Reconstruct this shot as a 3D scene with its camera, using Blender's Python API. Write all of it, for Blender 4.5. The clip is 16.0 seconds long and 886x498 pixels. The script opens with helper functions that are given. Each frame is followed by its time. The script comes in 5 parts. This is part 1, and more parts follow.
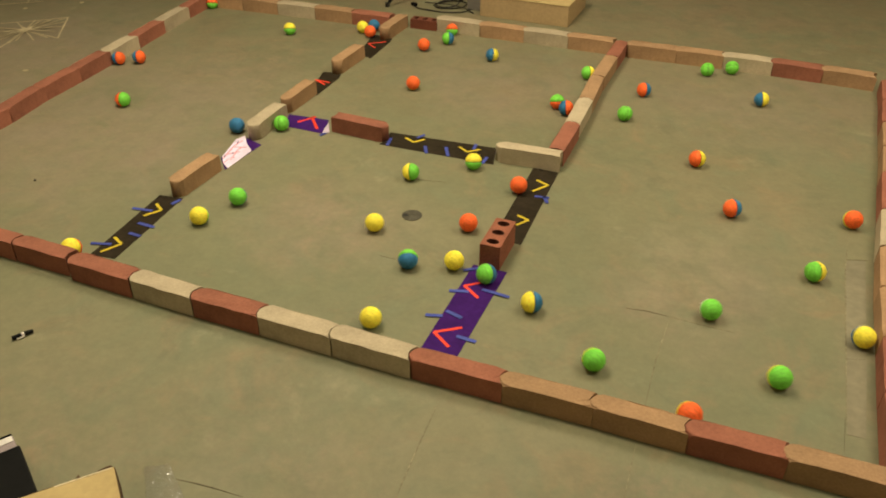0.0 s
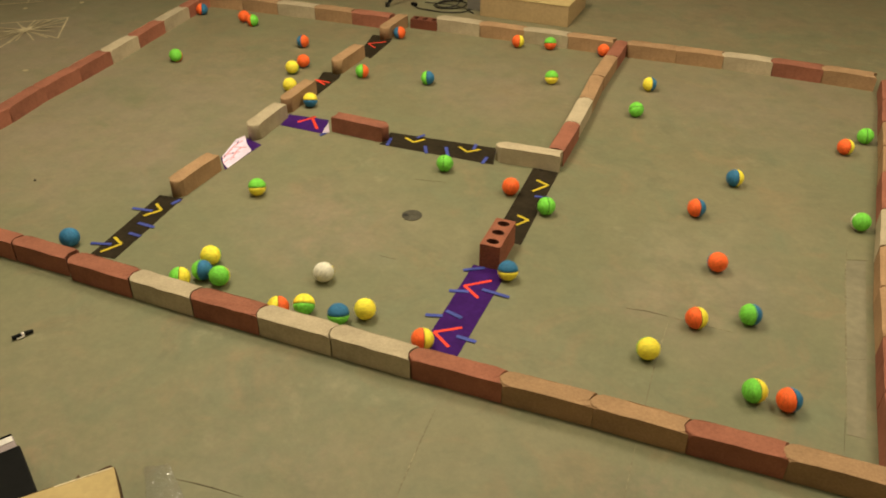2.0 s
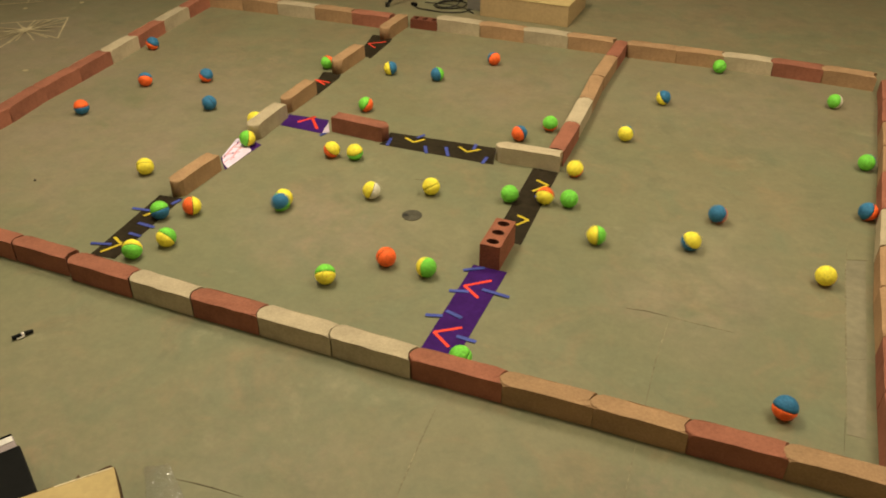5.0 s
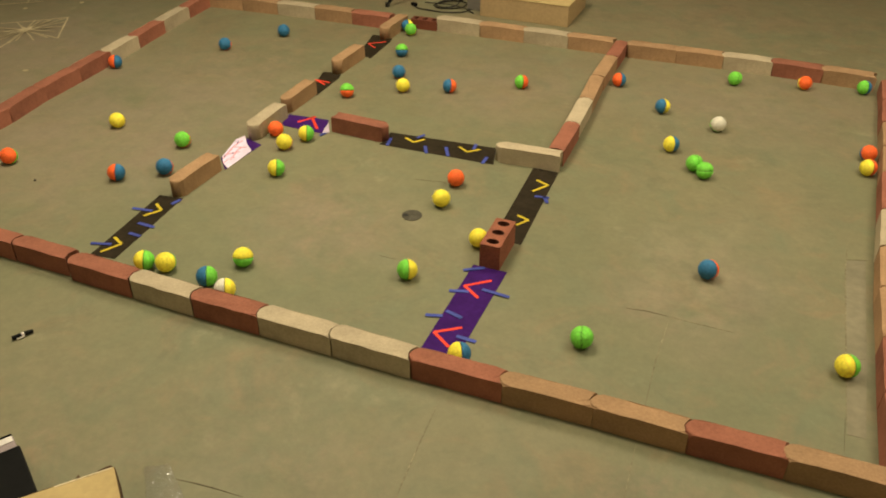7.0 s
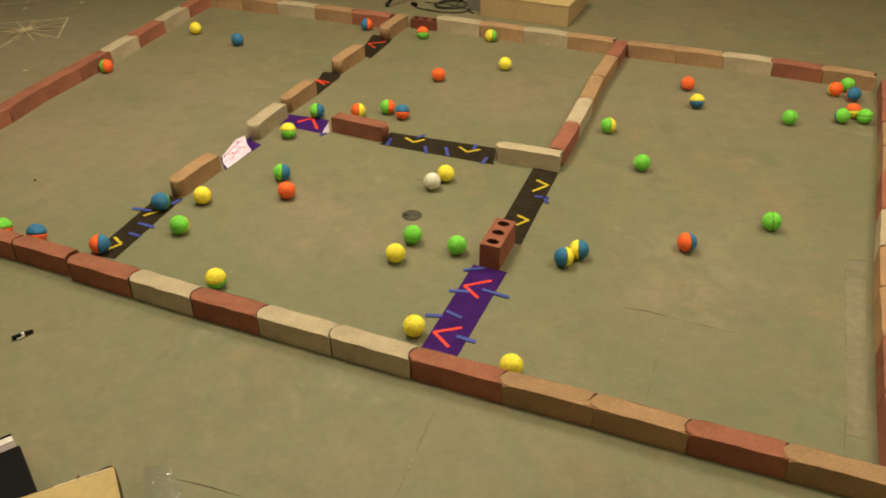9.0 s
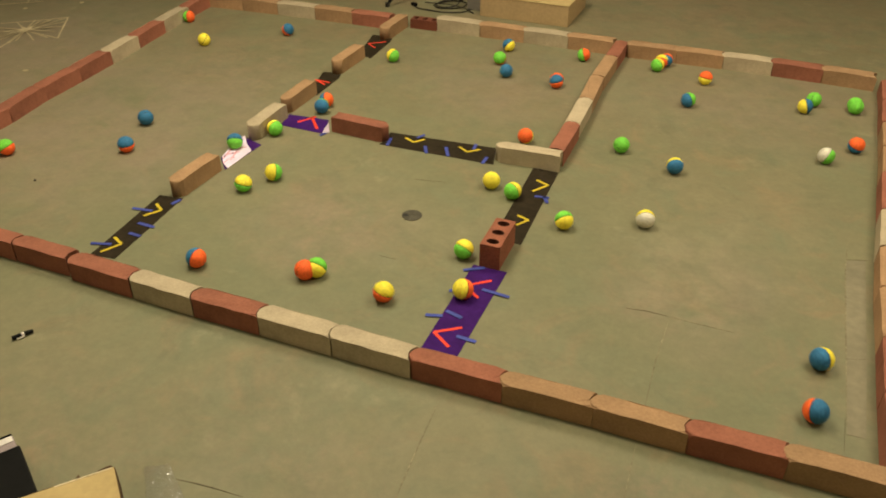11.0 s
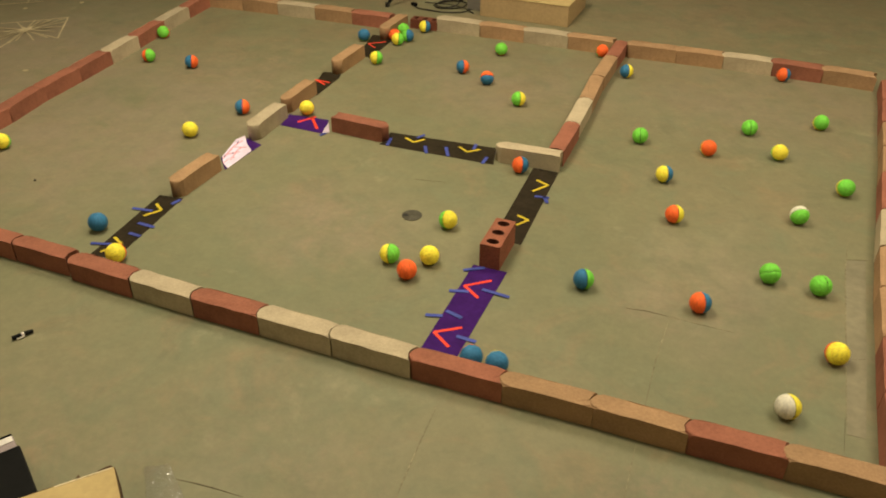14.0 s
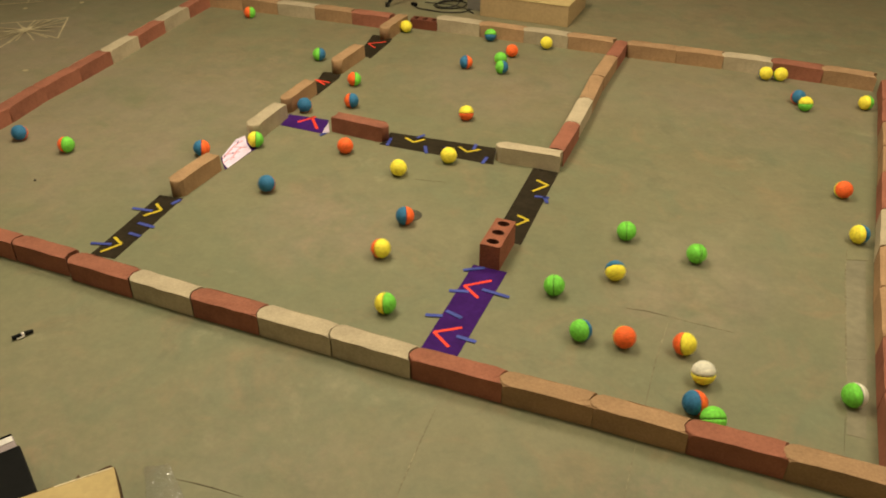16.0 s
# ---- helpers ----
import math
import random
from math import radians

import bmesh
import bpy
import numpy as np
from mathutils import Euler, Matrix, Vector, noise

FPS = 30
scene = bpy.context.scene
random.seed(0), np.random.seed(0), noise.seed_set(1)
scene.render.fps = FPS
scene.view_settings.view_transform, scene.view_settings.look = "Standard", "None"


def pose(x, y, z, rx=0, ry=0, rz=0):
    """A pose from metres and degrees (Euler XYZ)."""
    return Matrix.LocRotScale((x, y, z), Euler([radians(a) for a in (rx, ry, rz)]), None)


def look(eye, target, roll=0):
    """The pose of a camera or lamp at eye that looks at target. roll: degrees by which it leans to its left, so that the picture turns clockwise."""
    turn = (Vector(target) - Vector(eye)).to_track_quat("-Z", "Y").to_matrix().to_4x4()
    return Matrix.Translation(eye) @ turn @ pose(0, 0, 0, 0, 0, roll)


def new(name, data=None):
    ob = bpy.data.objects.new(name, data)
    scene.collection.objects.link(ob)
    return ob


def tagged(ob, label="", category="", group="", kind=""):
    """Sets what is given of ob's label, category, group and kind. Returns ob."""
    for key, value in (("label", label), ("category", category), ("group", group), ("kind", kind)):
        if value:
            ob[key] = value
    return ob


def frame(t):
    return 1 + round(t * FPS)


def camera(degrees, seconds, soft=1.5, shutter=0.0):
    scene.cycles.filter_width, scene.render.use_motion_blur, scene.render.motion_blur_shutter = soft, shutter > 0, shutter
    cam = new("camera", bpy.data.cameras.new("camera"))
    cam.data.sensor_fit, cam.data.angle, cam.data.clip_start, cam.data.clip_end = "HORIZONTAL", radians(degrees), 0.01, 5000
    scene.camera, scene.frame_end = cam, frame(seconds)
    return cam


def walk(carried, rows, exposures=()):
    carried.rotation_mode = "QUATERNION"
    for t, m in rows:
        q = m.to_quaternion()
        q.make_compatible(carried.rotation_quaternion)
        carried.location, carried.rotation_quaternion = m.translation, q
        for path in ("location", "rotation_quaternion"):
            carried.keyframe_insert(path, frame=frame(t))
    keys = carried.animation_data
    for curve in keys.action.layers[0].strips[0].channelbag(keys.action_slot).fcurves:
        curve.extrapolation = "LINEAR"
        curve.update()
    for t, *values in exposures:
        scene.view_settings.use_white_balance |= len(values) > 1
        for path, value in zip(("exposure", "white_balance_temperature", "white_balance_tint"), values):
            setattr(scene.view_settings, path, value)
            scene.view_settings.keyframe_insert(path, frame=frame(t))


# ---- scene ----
cam = camera(57.76, 16.0, soft=1.9, shutter=0.4)
VIEW = look((2.292, -1.918, 1.955), (1.2241, 0.7856, 0.0), 0.37)
walk(cam, [(0.0, VIEW), (16.0, VIEW)], exposures=[(0.0, 0.0), (16.0, 0.0)])

# ---- light: ceiling lamps of the hall and one added fill, soft and warm ----
world = bpy.data.worlds.new("hall_air")
scene.world = world
world.use_nodes = True
world.node_tree.nodes["Background"].inputs[0].default_value = (1.0, 0.86, 0.62, 1)
world.node_tree.nodes["Background"].inputs[1].default_value = 0.10

# all out of view; the last is a weak fill added to lift front faces
LAMPS = [(3.3, 3.0, 78.0), (-0.1, 2.3, 72.0), (4.4, 0.6, 84.0), (-0.2, 0.7, 116.0), (0.5, -2.9, 27.0)]
HALL_H = 4.4


# ---- small builders ----
def part(name, bm, material, parent=None, label="", smooth=False):
    """One mesh object from a bmesh, under a parent if one is given."""
    me = bpy.data.meshes.new(name)
    bm.to_mesh(me)
    bm.free()
    for m in (material if isinstance(material, (list, tuple)) else [material]):
        me.materials.append(m)
    if smooth:
        for f in me.polygons:
            f.use_smooth = True
    ob = new(name, me)
    if parent is not None:
        ob.parent = parent
    if label:
        ob["label"] = label
    return ob


def box_bm(x0, x1, y0, y1, z0, z1, bevel=0.0, bm=None):
    bm = bm or bmesh.new()
    vs = [bm.verts.new((x, y, z)) for z in (z0, z1) for y in (y0, y1) for x in (x0, x1)]
    fs = [bm.faces.new([vs[i] for i in q]) for q in
          ((0, 2, 3, 1), (4, 5, 7, 6), (0, 1, 5, 4), (2, 6, 7, 3), (0, 4, 6, 2), (1, 3, 7, 5))]
    if bevel:
        es = list({e for f in fs for e in f.edges})
        bmesh.ops.bevel(bm, geom=es, offset=bevel, segments=2, affect="EDGES", profile=0.6)
    return bm


def prism_bm(outline, z0, z1, bm=None):
    """A flat shape of a plan outline (counter-clockwise), from z0 up to z1."""
    bm = bm or bmesh.new()
    lo = [bm.verts.new((x, y, z0)) for x, y in outline]
    hi = [bm.verts.new((x, y, z1)) for x, y in outline]
    n = len(lo)
    bm.faces.new(list(reversed(lo)))
    bm.faces.new(hi)
    for i in range(n):
        bm.faces.new((lo[i], lo[(i + 1) % n], hi[(i + 1) % n], hi[i]))
    return bm


def ribbon_bm(points, width, z0, z1, bm=None, taper=False):
    """A strip of tape along plan points."""
    bm = bm or bmesh.new()
    left, right = [], []
    for i, (x, y) in enumerate(points):
        a, b = points[max(i - 1, 0)], points[min(i + 1, len(points) - 1)]
        d = Vector((b[0] - a[0], b[1] - a[1])).normalized()
        w = width / 2 * (0.35 if taper and i in (0, len(points) - 1) else 1.0)
        left.append((x - d.y * w, y + d.x * w))
        right.append((x + d.y * w, y - d.x * w))
    return prism_bm(right + left[::-1], z0, z1, bm)


def tube_bm(points, radius, sides=8, bm=None, closed_ends=True):
    bm = bm or bmesh.new()
    rings = []
    for i, p in enumerate(points):
        d = (Vector(points[min(i + 1, len(points) - 1)]) - Vector(points[max(i - 1, 0)])).normalized()
        u = d.orthogonal().normalized() if abs(d.z) > 0.9 else d.cross(Vector((0, 0, 1))).normalized()
        v = d.cross(u)
        rings.append([bm.verts.new(Vector(p) + radius * (u * math.cos(a) + v * math.sin(a)))
                      for a in (2 * math.pi * k / sides for k in range(sides))])
    for a, b in zip(rings, rings[1:]):
        for k in range(sides):
            bm.faces.new((a[k], a[(k + 1) % sides], b[(k + 1) % sides], b[k]))
    if closed_ends:
        bm.faces.new(rings[0][::-1])
        bm.faces.new(rings[-1])
    return bm


# ---- materials ----
def material(name, base, rough=0.7, grain=90.0, vary=0.25, blotch=6.0, stain=0.2, bump=0.15, metal=0.0, piece=0.0, coat=0.0, spec=0.3):
    """A surface with fine grain, broad blotches, a bump and, by piece, a shift from object to object."""
    m = bpy.data.materials.new(name)
    m.use_nodes = True
    nt = m.node_tree
    bsdf = nt.nodes["Principled BSDF"]
    bsdf.inputs["Roughness"].default_value = rough
    bsdf.inputs["Metallic"].default_value = metal
    bsdf.inputs["Coat Weight"].default_value = coat
    bsdf.inputs["Specular IOR Level"].default_value = spec
    geo = nt.nodes.new("ShaderNodeTexCoord")
    fine = nt.nodes.new("ShaderNodeTexNoise")
    fine.inputs["Scale"].default_value = grain
    fine.inputs["Detail"].default_value = 4
    broad = nt.nodes.new("ShaderNodeTexNoise")
    broad.inputs["Scale"].default_value = blotch
    broad.inputs["Detail"].default_value = 3
    for n in (fine, broad):
        nt.links.new(geo.outputs["Object"], n.inputs["Vector"])

    def scaled(noise_node, low, high):
        r = nt.nodes.new("ShaderNodeMapRange")
        r.inputs["From Min"].default_value, r.inputs["From Max"].default_value = 0.3, 0.7
        r.inputs["To Min"].default_value, r.inputs["To Max"].default_value = low, high
        nt.links.new(noise_node.outputs[0], r.inputs["Value"])
        return r.outputs[0]

    def times(a, b):
        r = nt.nodes.new("ShaderNodeMath")
        r.operation = "MULTIPLY"
        nt.links.new(a, r.inputs[0])
        nt.links.new(b, r.inputs[1])
        return r.outputs[0]

    value = times(scaled(fine, 1 - vary, 1 + vary), scaled(broad, 1 - stain, 1 + stain))
    if piece:
        info = nt.nodes.new("ShaderNodeObjectInfo")
        r = nt.nodes.new("ShaderNodeMapRange")
        r.inputs["To Min"].default_value, r.inputs["To Max"].default_value = 1 - piece, 1 + piece
        nt.links.new(info.outputs["Random"], r.inputs["Value"])
        value = times(value, r.outputs[0])
    tint = nt.nodes.new("ShaderNodeMix")
    tint.data_type, tint.blend_type = "RGBA", "MULTIPLY"
    tint.inputs["Factor"].default_value = 1.0
    tint.inputs["A"].default_value = (*base, 1)
    nt.links.new(value, tint.inputs["B"])
    nt.links.new(tint.outputs["Result"], bsdf.inputs["Base Color"])
    if bump:
        b = nt.nodes.new("ShaderNodeBump")
        b.inputs["Strength"].default_value = bump
        b.inputs["Distance"].default_value = 0.004
        nt.links.new(fine.outputs[0], b.inputs["Height"])
        nt.links.new(b.outputs["Normal"], bsdf.inputs["Normal"])
    return m


def floor_material():
    """Old painted concrete: greenish grey, with rusty blotches, pale scuffs and fine cloudiness."""
    m = bpy.data.materials.new("painted_concrete")
    m.use_nodes = True
    nt = m.node_tree
    bsdf = nt.nodes["Principled BSDF"]
    geo = nt.nodes.new("ShaderNodeTexCoord")

    def noise_at(scale, detail, rough=0.55, distort=0.0):
        n = nt.nodes.new("ShaderNodeTexNoise")
        n.inputs["Scale"].default_value = scale
        n.inputs["Detail"].default_value = detail
        n.inputs["Roughness"].default_value = rough
        n.inputs["Distortion"].default_value = distort
        nt.links.new(geo.outputs["Object"], n.inputs["Vector"])
        return n.outputs[0]

    def ramp(value, a, b):
        r = nt.nodes.new("ShaderNodeMapRange")
        r.inputs["From Min"].default_value, r.inputs["From Max"].default_value = a, b
        nt.links.new(value, r.inputs["Value"])
        return r.outputs[0]

    def mix(fac, a, b, mode="MIX"):
        n = nt.nodes.new("ShaderNodeMix")
        n.data_type, n.blend_type = "RGBA", mode
        for key, v in (("Factor", fac), ("A", a), ("B", b)):
            if isinstance(v, tuple):
                n.inputs[key].default_value = (*v, 1)
            elif isinstance(v, float):
                n.inputs[key].default_value = v
            else:
                nt.links.new(v, n.inputs[key])
        return n.outputs["Result"]

    green, grey, rust, pale, dark = FLOOR_COLOURS
    col = mix(ramp(noise_at(0.9, 3), 0.35, 0.65), green, grey)
    # the green paint is rubbed off to brown towards the back of the hall
    place = nt.nodes.new("ShaderNodeSeparateXYZ")
    nt.links.new(geo.outputs["Object"], place.inputs[0])
    worn = nt.nodes.new("ShaderNodeMath")
    worn.operation = "MULTIPLY"
    nt.links.new(ramp(place.outputs["Y"], 0.5, 4.6), worn.inputs[0])
    nt.links.new(ramp(noise_at(1.3, 6, 0.7, 0.8), 0.34, 0.70), worn.inputs[1])
    col = mix(worn.outputs[0], col, WORN_FLOOR)
    col = mix(ramp(noise_at(3.1, 7, 0.7, 0.8), 0.53, 0.80), col, rust)
    col = mix(ramp(noise_at(4.6, 5, 0.6, 0.5), 0.50, 0.95), col, MOSS)
    col = mix(ramp(noise_at(2.4, 8, 0.7, 0.4), 0.60, 0.90), col, pale)
    col = mix(ramp(noise_at(2.9, 7, 0.7, 0.6), 0.54, 0.86), col, dark)

    def product(a, b):
        n = nt.nodes.new("ShaderNodeMath")
        n.operation = "MULTIPLY"
        for k, v in enumerate((a, b)):
            if isinstance(v, float):
                n.inputs[k].default_value = v
            else:
                nt.links.new(v, n.inputs[k])
        return n.outputs[0]

    def blot(x, y, rx, ry):
        """One round the middle of a worn place, falling to nothing at its rim."""
        n = nt.nodes.new("ShaderNodeMapping")
        n.vector_type = "POINT"
        n.inputs["Location"].default_value = (-x / rx, -y / ry, 0)
        n.inputs["Scale"].default_value = (1 / rx, 1 / ry, 0)
        nt.links.new(geo.outputs["Object"], n.inputs["Vector"])
        d = nt.nodes.new("ShaderNodeVectorMath")
        d.operation = "LENGTH"
        nt.links.new(n.outputs[0], d.inputs[0])
        return ramp(d.outputs["Value"], 1.0, 0.35)

    # rubbed places where brownish undercoat shows through as fine speckle
    speckle = ramp(noise_at(24.0, 6, 0.75, 0.3), 0.36, 0.66)
    clouds = ramp(noise_at(5.5, 5, 0.6, 0.4), 0.36, 0.62)
    for x, y, rx, ry, amount in RUBBED:
        col = mix(product(product(blot(x, y, rx, ry), amount), product(speckle, clouds)), col, RUBBED_COLOUR)
    # old bare places, dull brown, without speckle
    for x, y, rx, ry, amount in BARE:
        col = mix(product(product(blot(x, y, rx, ry), amount), ramp(noise_at(3.4, 5, 0.6, 0.5), 0.30, 0.62)), col, BARE_COLOUR)
    # a trowelled patch, paler than the rest
    patch = product(product(ramp(place.outputs["X"], 2.00, 2.05), ramp(place.outputs["X"], 2.46, 2.40)),
                    product(ramp(place.outputs["Y"], 0.66, 0.74), ramp(place.outputs["Y"], 1.52, 1.34)))
    col = mix(product(product(patch, clouds), 0.16), col, pale)
    col = mix(1.0, col, ramp(noise_at(11.0, 4, 0.6), -2.6, 2.4), "MULTIPLY")
    col = mix(1.0, col, ramp(noise_at(38.0, 5, 0.7), -2.4, 2.6), "MULTIPLY")
    bright = nt.nodes.new("ShaderNodeMix")
    bright.data_type, bright.blend_type = "RGBA", "MULTIPLY"
    bright.inputs["Factor"].default_value = 1.0
    bright.inputs["B"].default_value = (2.56, 2.60, 2.42, 1)
    nt.links.new(col, bright.inputs["A"])
    nt.links.new(bright.outputs["Result"], bsdf.inputs["Base Color"])
    gloss = nt.nodes.new("ShaderNodeMapRange")
    gloss.inputs["To Min"].default_value, gloss.inputs["To Max"].default_value = 0.5, 0.8
    nt.links.new(noise_at(4.0, 4), gloss.inputs["Value"])
    nt.links.new(gloss.outputs[0], bsdf.inputs["Roughness"])
    b = nt.nodes.new("ShaderNodeBump")
    b.inputs["Strength"].default_value, b.inputs["Distance"].default_value = 0.12, 0.003
    nt.links.new(noise_at(120.0, 5), b.inputs["Height"])
    nt.links.new(b.outputs["Normal"], bsdf.inputs["Normal"])
    return m


def glowing(name, colour, strength):
    m = bpy.data.materials.new(name)
    m.use_nodes = True
    bsdf = m.node_tree.nodes["Principled BSDF"]
    bsdf.inputs["Base Color"].default_value = (0.8, 0.8, 0.75, 1)
    bsdf.inputs["Emission Color"].default_value = (*colour, 1)
    bsdf.inputs["Emission Strength"].default_value = strength
    return m


FLOOR_COLOURS = ((0.180, 0.182, 0.100), (0.226, 0.206, 0.120), (0.275, 0.198, 0.112), (0.36, 0.33, 0.21), (0.132, 0.134, 0.078))
WORN_FLOOR = (0.218, 0.158, 0.092)
MOSS = (0.165, 0.188, 0.112)
BARE_COLOUR = (0.268, 0.208, 0.150)
BARE = ((-0.90, 1.30, 1.1, 1.3, 0.75), (-2.5, 1.9, 1.3, 1.6, 0.8), (2.4, 3.0, 1.2, 0.9, 0.5), (0.9, 2.7, 0.9, 0.8, 0.5), (2.30, 0.95, 0.5, 0.7, 0.4), (0.65, 0.80, 0.5, 0.5, 0.4))
RUBBED_COLOUR = (0.300, 0.218, 0.146)
RUBBED = ((0.66, 0.76, 0.50, 0.48, 0.75), (2.26, 0.86, 0.36, 0.50, 0.6), (2.89, 0.80, 0.10, 1.0, 0.5), (-1.05, 1.05, 0.70, 0.60, 0.8),
          (-0.85, 2.25, 0.80, 0.80, 0.8), (0.75, 2.55, 0.6, 0.6, 0.5), (2.2, 2.8, 0.7, 0.6, 0.5), (-2.4, 1.7, 1.0, 1.3, 0.9), (0.3, -0.75, 0.7, 0.45, 0.5),
          (2.35, -0.25, 0.45, 0.25, 0.6), (1.3, 4.6, 2.0, 0.9, 0.7), (1.2, -0.45, 0.5, 0.35, 0.35))
FLOOR = floor_material()
TAN = material("tan_concrete", (0.45, 0.37, 0.245), 0.9, 110, 0.08, 9, 0.14, 0.3, piece=0.07)
BROWN = material("brown_concrete", (0.385, 0.235, 0.122), 0.9, 110, 0.10, 9, 0.16, 0.3, piece=0.10)
RED = material("red_concrete", (0.302, 0.114, 0.068), 0.9, 110, 0.10, 9, 0.18, 0.3, piece=0.12)
CLAY = material("fired_clay", (0.29, 0.10, 0.055), 0.85, 140, 0.2, 12, 0.15, 0.45)
CLAY_DARK = material("dark_fired_clay", (0.16, 0.048, 0.025), 0.85, 140, 0.2, 12, 0.15, 0.45)
# clay inside the brick holes, with their shade put into the colour
HOLE_SHADE = material("hole_shade", (0.10, 0.035, 0.02), 0.95, 120, 0.2)
PURPLE = material("purple_paper", (0.045, 0.010, 0.12), 0.8, 40, 0.12, 12, 0.15, 0.05, spec=0.1)
BLACK = material("black_paper", (0.028, 0.021, 0.012), 0.8, 40, 0.15, 12, 0.2, 0.05, spec=0.08)
PINK = material("scribbled_pink_paper", (0.82, 0.68, 0.84), 0.6, 14, 0.15, 9, 0.12, 0.05)
SCRIBBLE = material("red_marker", (0.76, 0.34, 0.42), 0.6, 30, 0.2)
WHITE_FOLD = material("white_paper_fold", (0.62, 0.52, 0.60), 0.6, 30, 0.1)
RED_TAPE = material("red_tape", (0.80, 0.055, 0.025), 0.45, 60, 0.1)
YELLOW_TAPE = material("yellow_tape", (0.62, 0.47, 0.03), 0.45, 60, 0.1)
BLUE_TAPE = material("blue_masking_tape", (0.055, 0.075, 0.33), 0.55, 80, 0.15)
CARD = material("brown_cardboard", (0.44, 0.31, 0.155), 0.85, 50, 0.08, 4, 0.08, 0.1)
CARD_TOP = material("pale_cardboard", (0.50, 0.375, 0.165), 0.85, 50, 0.06, 4, 0.06, 0.1)
CARD_RIM = material("frayed_paper", (0.68, 0.57, 0.36), 0.9, 160, 0.25)
CARD_SHADED_EDGE = material("shaded_cardboard_edge", (0.10, 0.055, 0.022), 0.9, 200, 0.3)
BLACK_PLASTIC = material("black_plastic", (0.006, 0.006, 0.0055), 0.6, 60, 0.15, 10, 0.2, 0.05, spec=0.1)
GREY_METAL = material("painted_grey_metal", (0.17, 0.155, 0.13), 0.5, 50, 0.1)
WHITE_PLASTIC = material("white_plastic", (0.78, 0.74, 0.68), 0.45, 50, 0.05)
CAP_PLASTIC = material("pinkish_grey_plastic", (0.33, 0.27, 0.26), 0.5, 50, 0.08)
STEEL = material("bright_steel", (0.75, 0.70, 0.64), 0.28, 50, 0.1, metal=0.7)
CABLE = material("black_cable", (0.02, 0.018, 0.015), 0.5, 60, 0.15)
STRAW = material("cream_tape", (0.46, 0.38, 0.225), 0.7, 60, 0.12)
CRACK = material("crack_dirt", (0.115, 0.098, 0.056), 0.95, 80, 0.3)
JOINT = material("joint_dirt", (0.226, 0.200, 0.121), 0.95, 60, 0.3, 7, 0.3)
DRAIN = material("worn_dark_iron", (0.085, 0.078, 0.055), 0.6, 60, 0.2, 20, 0.2, 0.2, metal=0.3)
WALL_PAINT = material("hall_wall_paint", (0.42, 0.37, 0.27), 0.9, 20, 0.08, 1.2, 0.1, 0.1)
CEILING_PAINT = material("hall_ceiling_paint", (0.5, 0.46, 0.36), 0.9, 20, 0.08, 1.2, 0.1, 0.1)
LAMP_GLOW = glowing("lamp_glow", (1.0, 0.86, 0.60), 3.0)
SEAM = material("ball_seam", (0.03, 0.03, 0.02), 0.8, 60, 0.1)


def plastic_film():
    m = bpy.data.materials.new("clear_plastic_film")
    m.use_nodes = True
    nt = m.node_tree
    clear, shine = nt.nodes.new("ShaderNodeBsdfTransparent"), nt.nodes.new("ShaderNodeBsdfGlossy")
    shine.inputs["Roughness"].default_value = 0.24
    milky = nt.nodes.new("ShaderNodeBsdfTranslucent")
    milky.inputs[0].default_value = (0.8, 0.8, 0.74, 1)
    haze = nt.nodes.new("ShaderNodeMixShader")
    haze.inputs[0].default_value = 0.45
    nt.links.new(shine.outputs[0], haze.inputs[1])
    nt.links.new(milky.outputs[0], haze.inputs[2])
    both = nt.nodes.new("ShaderNodeMixShader")
    both.inputs[0].default_value = 0.15
    nt.links.new(clear.outputs[0], both.inputs[1])
    nt.links.new(haze.outputs[0], both.inputs[2])
    nt.links.new(both.outputs[0], nt.nodes["Material Output"].inputs["Surface"])
    return m


FILM = plastic_film()
BALL_COLOURS = {"g": (0.19, 0.66, 0.062), "y": (0.97, 0.82, 0.062), "o": (0.97, 0.150, 0.028),
                "b": (0.034, 0.170, 0.33), "w": (0.76, 0.72, 0.58)}
BALL_WORDS = {"g": "green", "y": "yellow", "o": "orange", "b": "blue", "w": "white"}
RUBBER = {k: material(BALL_WORDS[k] + "_foam_rubber", c, 0.66, 120, 0.17, 30, 0.14, 0.75) for k, c in BALL_COLOURS.items()}

# ---- the hall ----
X0, X1, Y0, Y1 = -6.5, 7.5, -5.5, 9.0


def sheet(name, x0, x1, y0, y1, z0, z1, mat, category, label):
    return tagged(part(name, box_bm(x0, x1, y0, y1, z0, z1), mat), label, category, kind="structure")


sheet("floor", X0, X1, Y0, Y1, -0.15, 0.0, FLOOR, "floor", "worn greenish painted concrete floor with stains")
sheet("ceiling", X0, X1, Y0, Y1, HALL_H, HALL_H + 0.15, CEILING_PAINT, "ceiling", "plain pale ceiling of the hall")
sheet("wall_north", X0, X1, Y1, Y1 + 0.2, 0, HALL_H, WALL_PAINT, "wall", "plain painted wall of the hall")
sheet("wall_south", X0, X1, Y0 - 0.2, Y0, 0, HALL_H, WALL_PAINT, "wall", "plain painted wall of the hall")
sheet("wall_west", X0 - 0.2, X0, Y0, Y1, 0, HALL_H, WALL_PAINT, "wall", "plain painted wall of the hall")
sheet("wall_east", X1, X1 + 0.2, Y0, Y1, 0, HALL_H, WALL_PAINT, "wall", "plain painted wall of the hall")

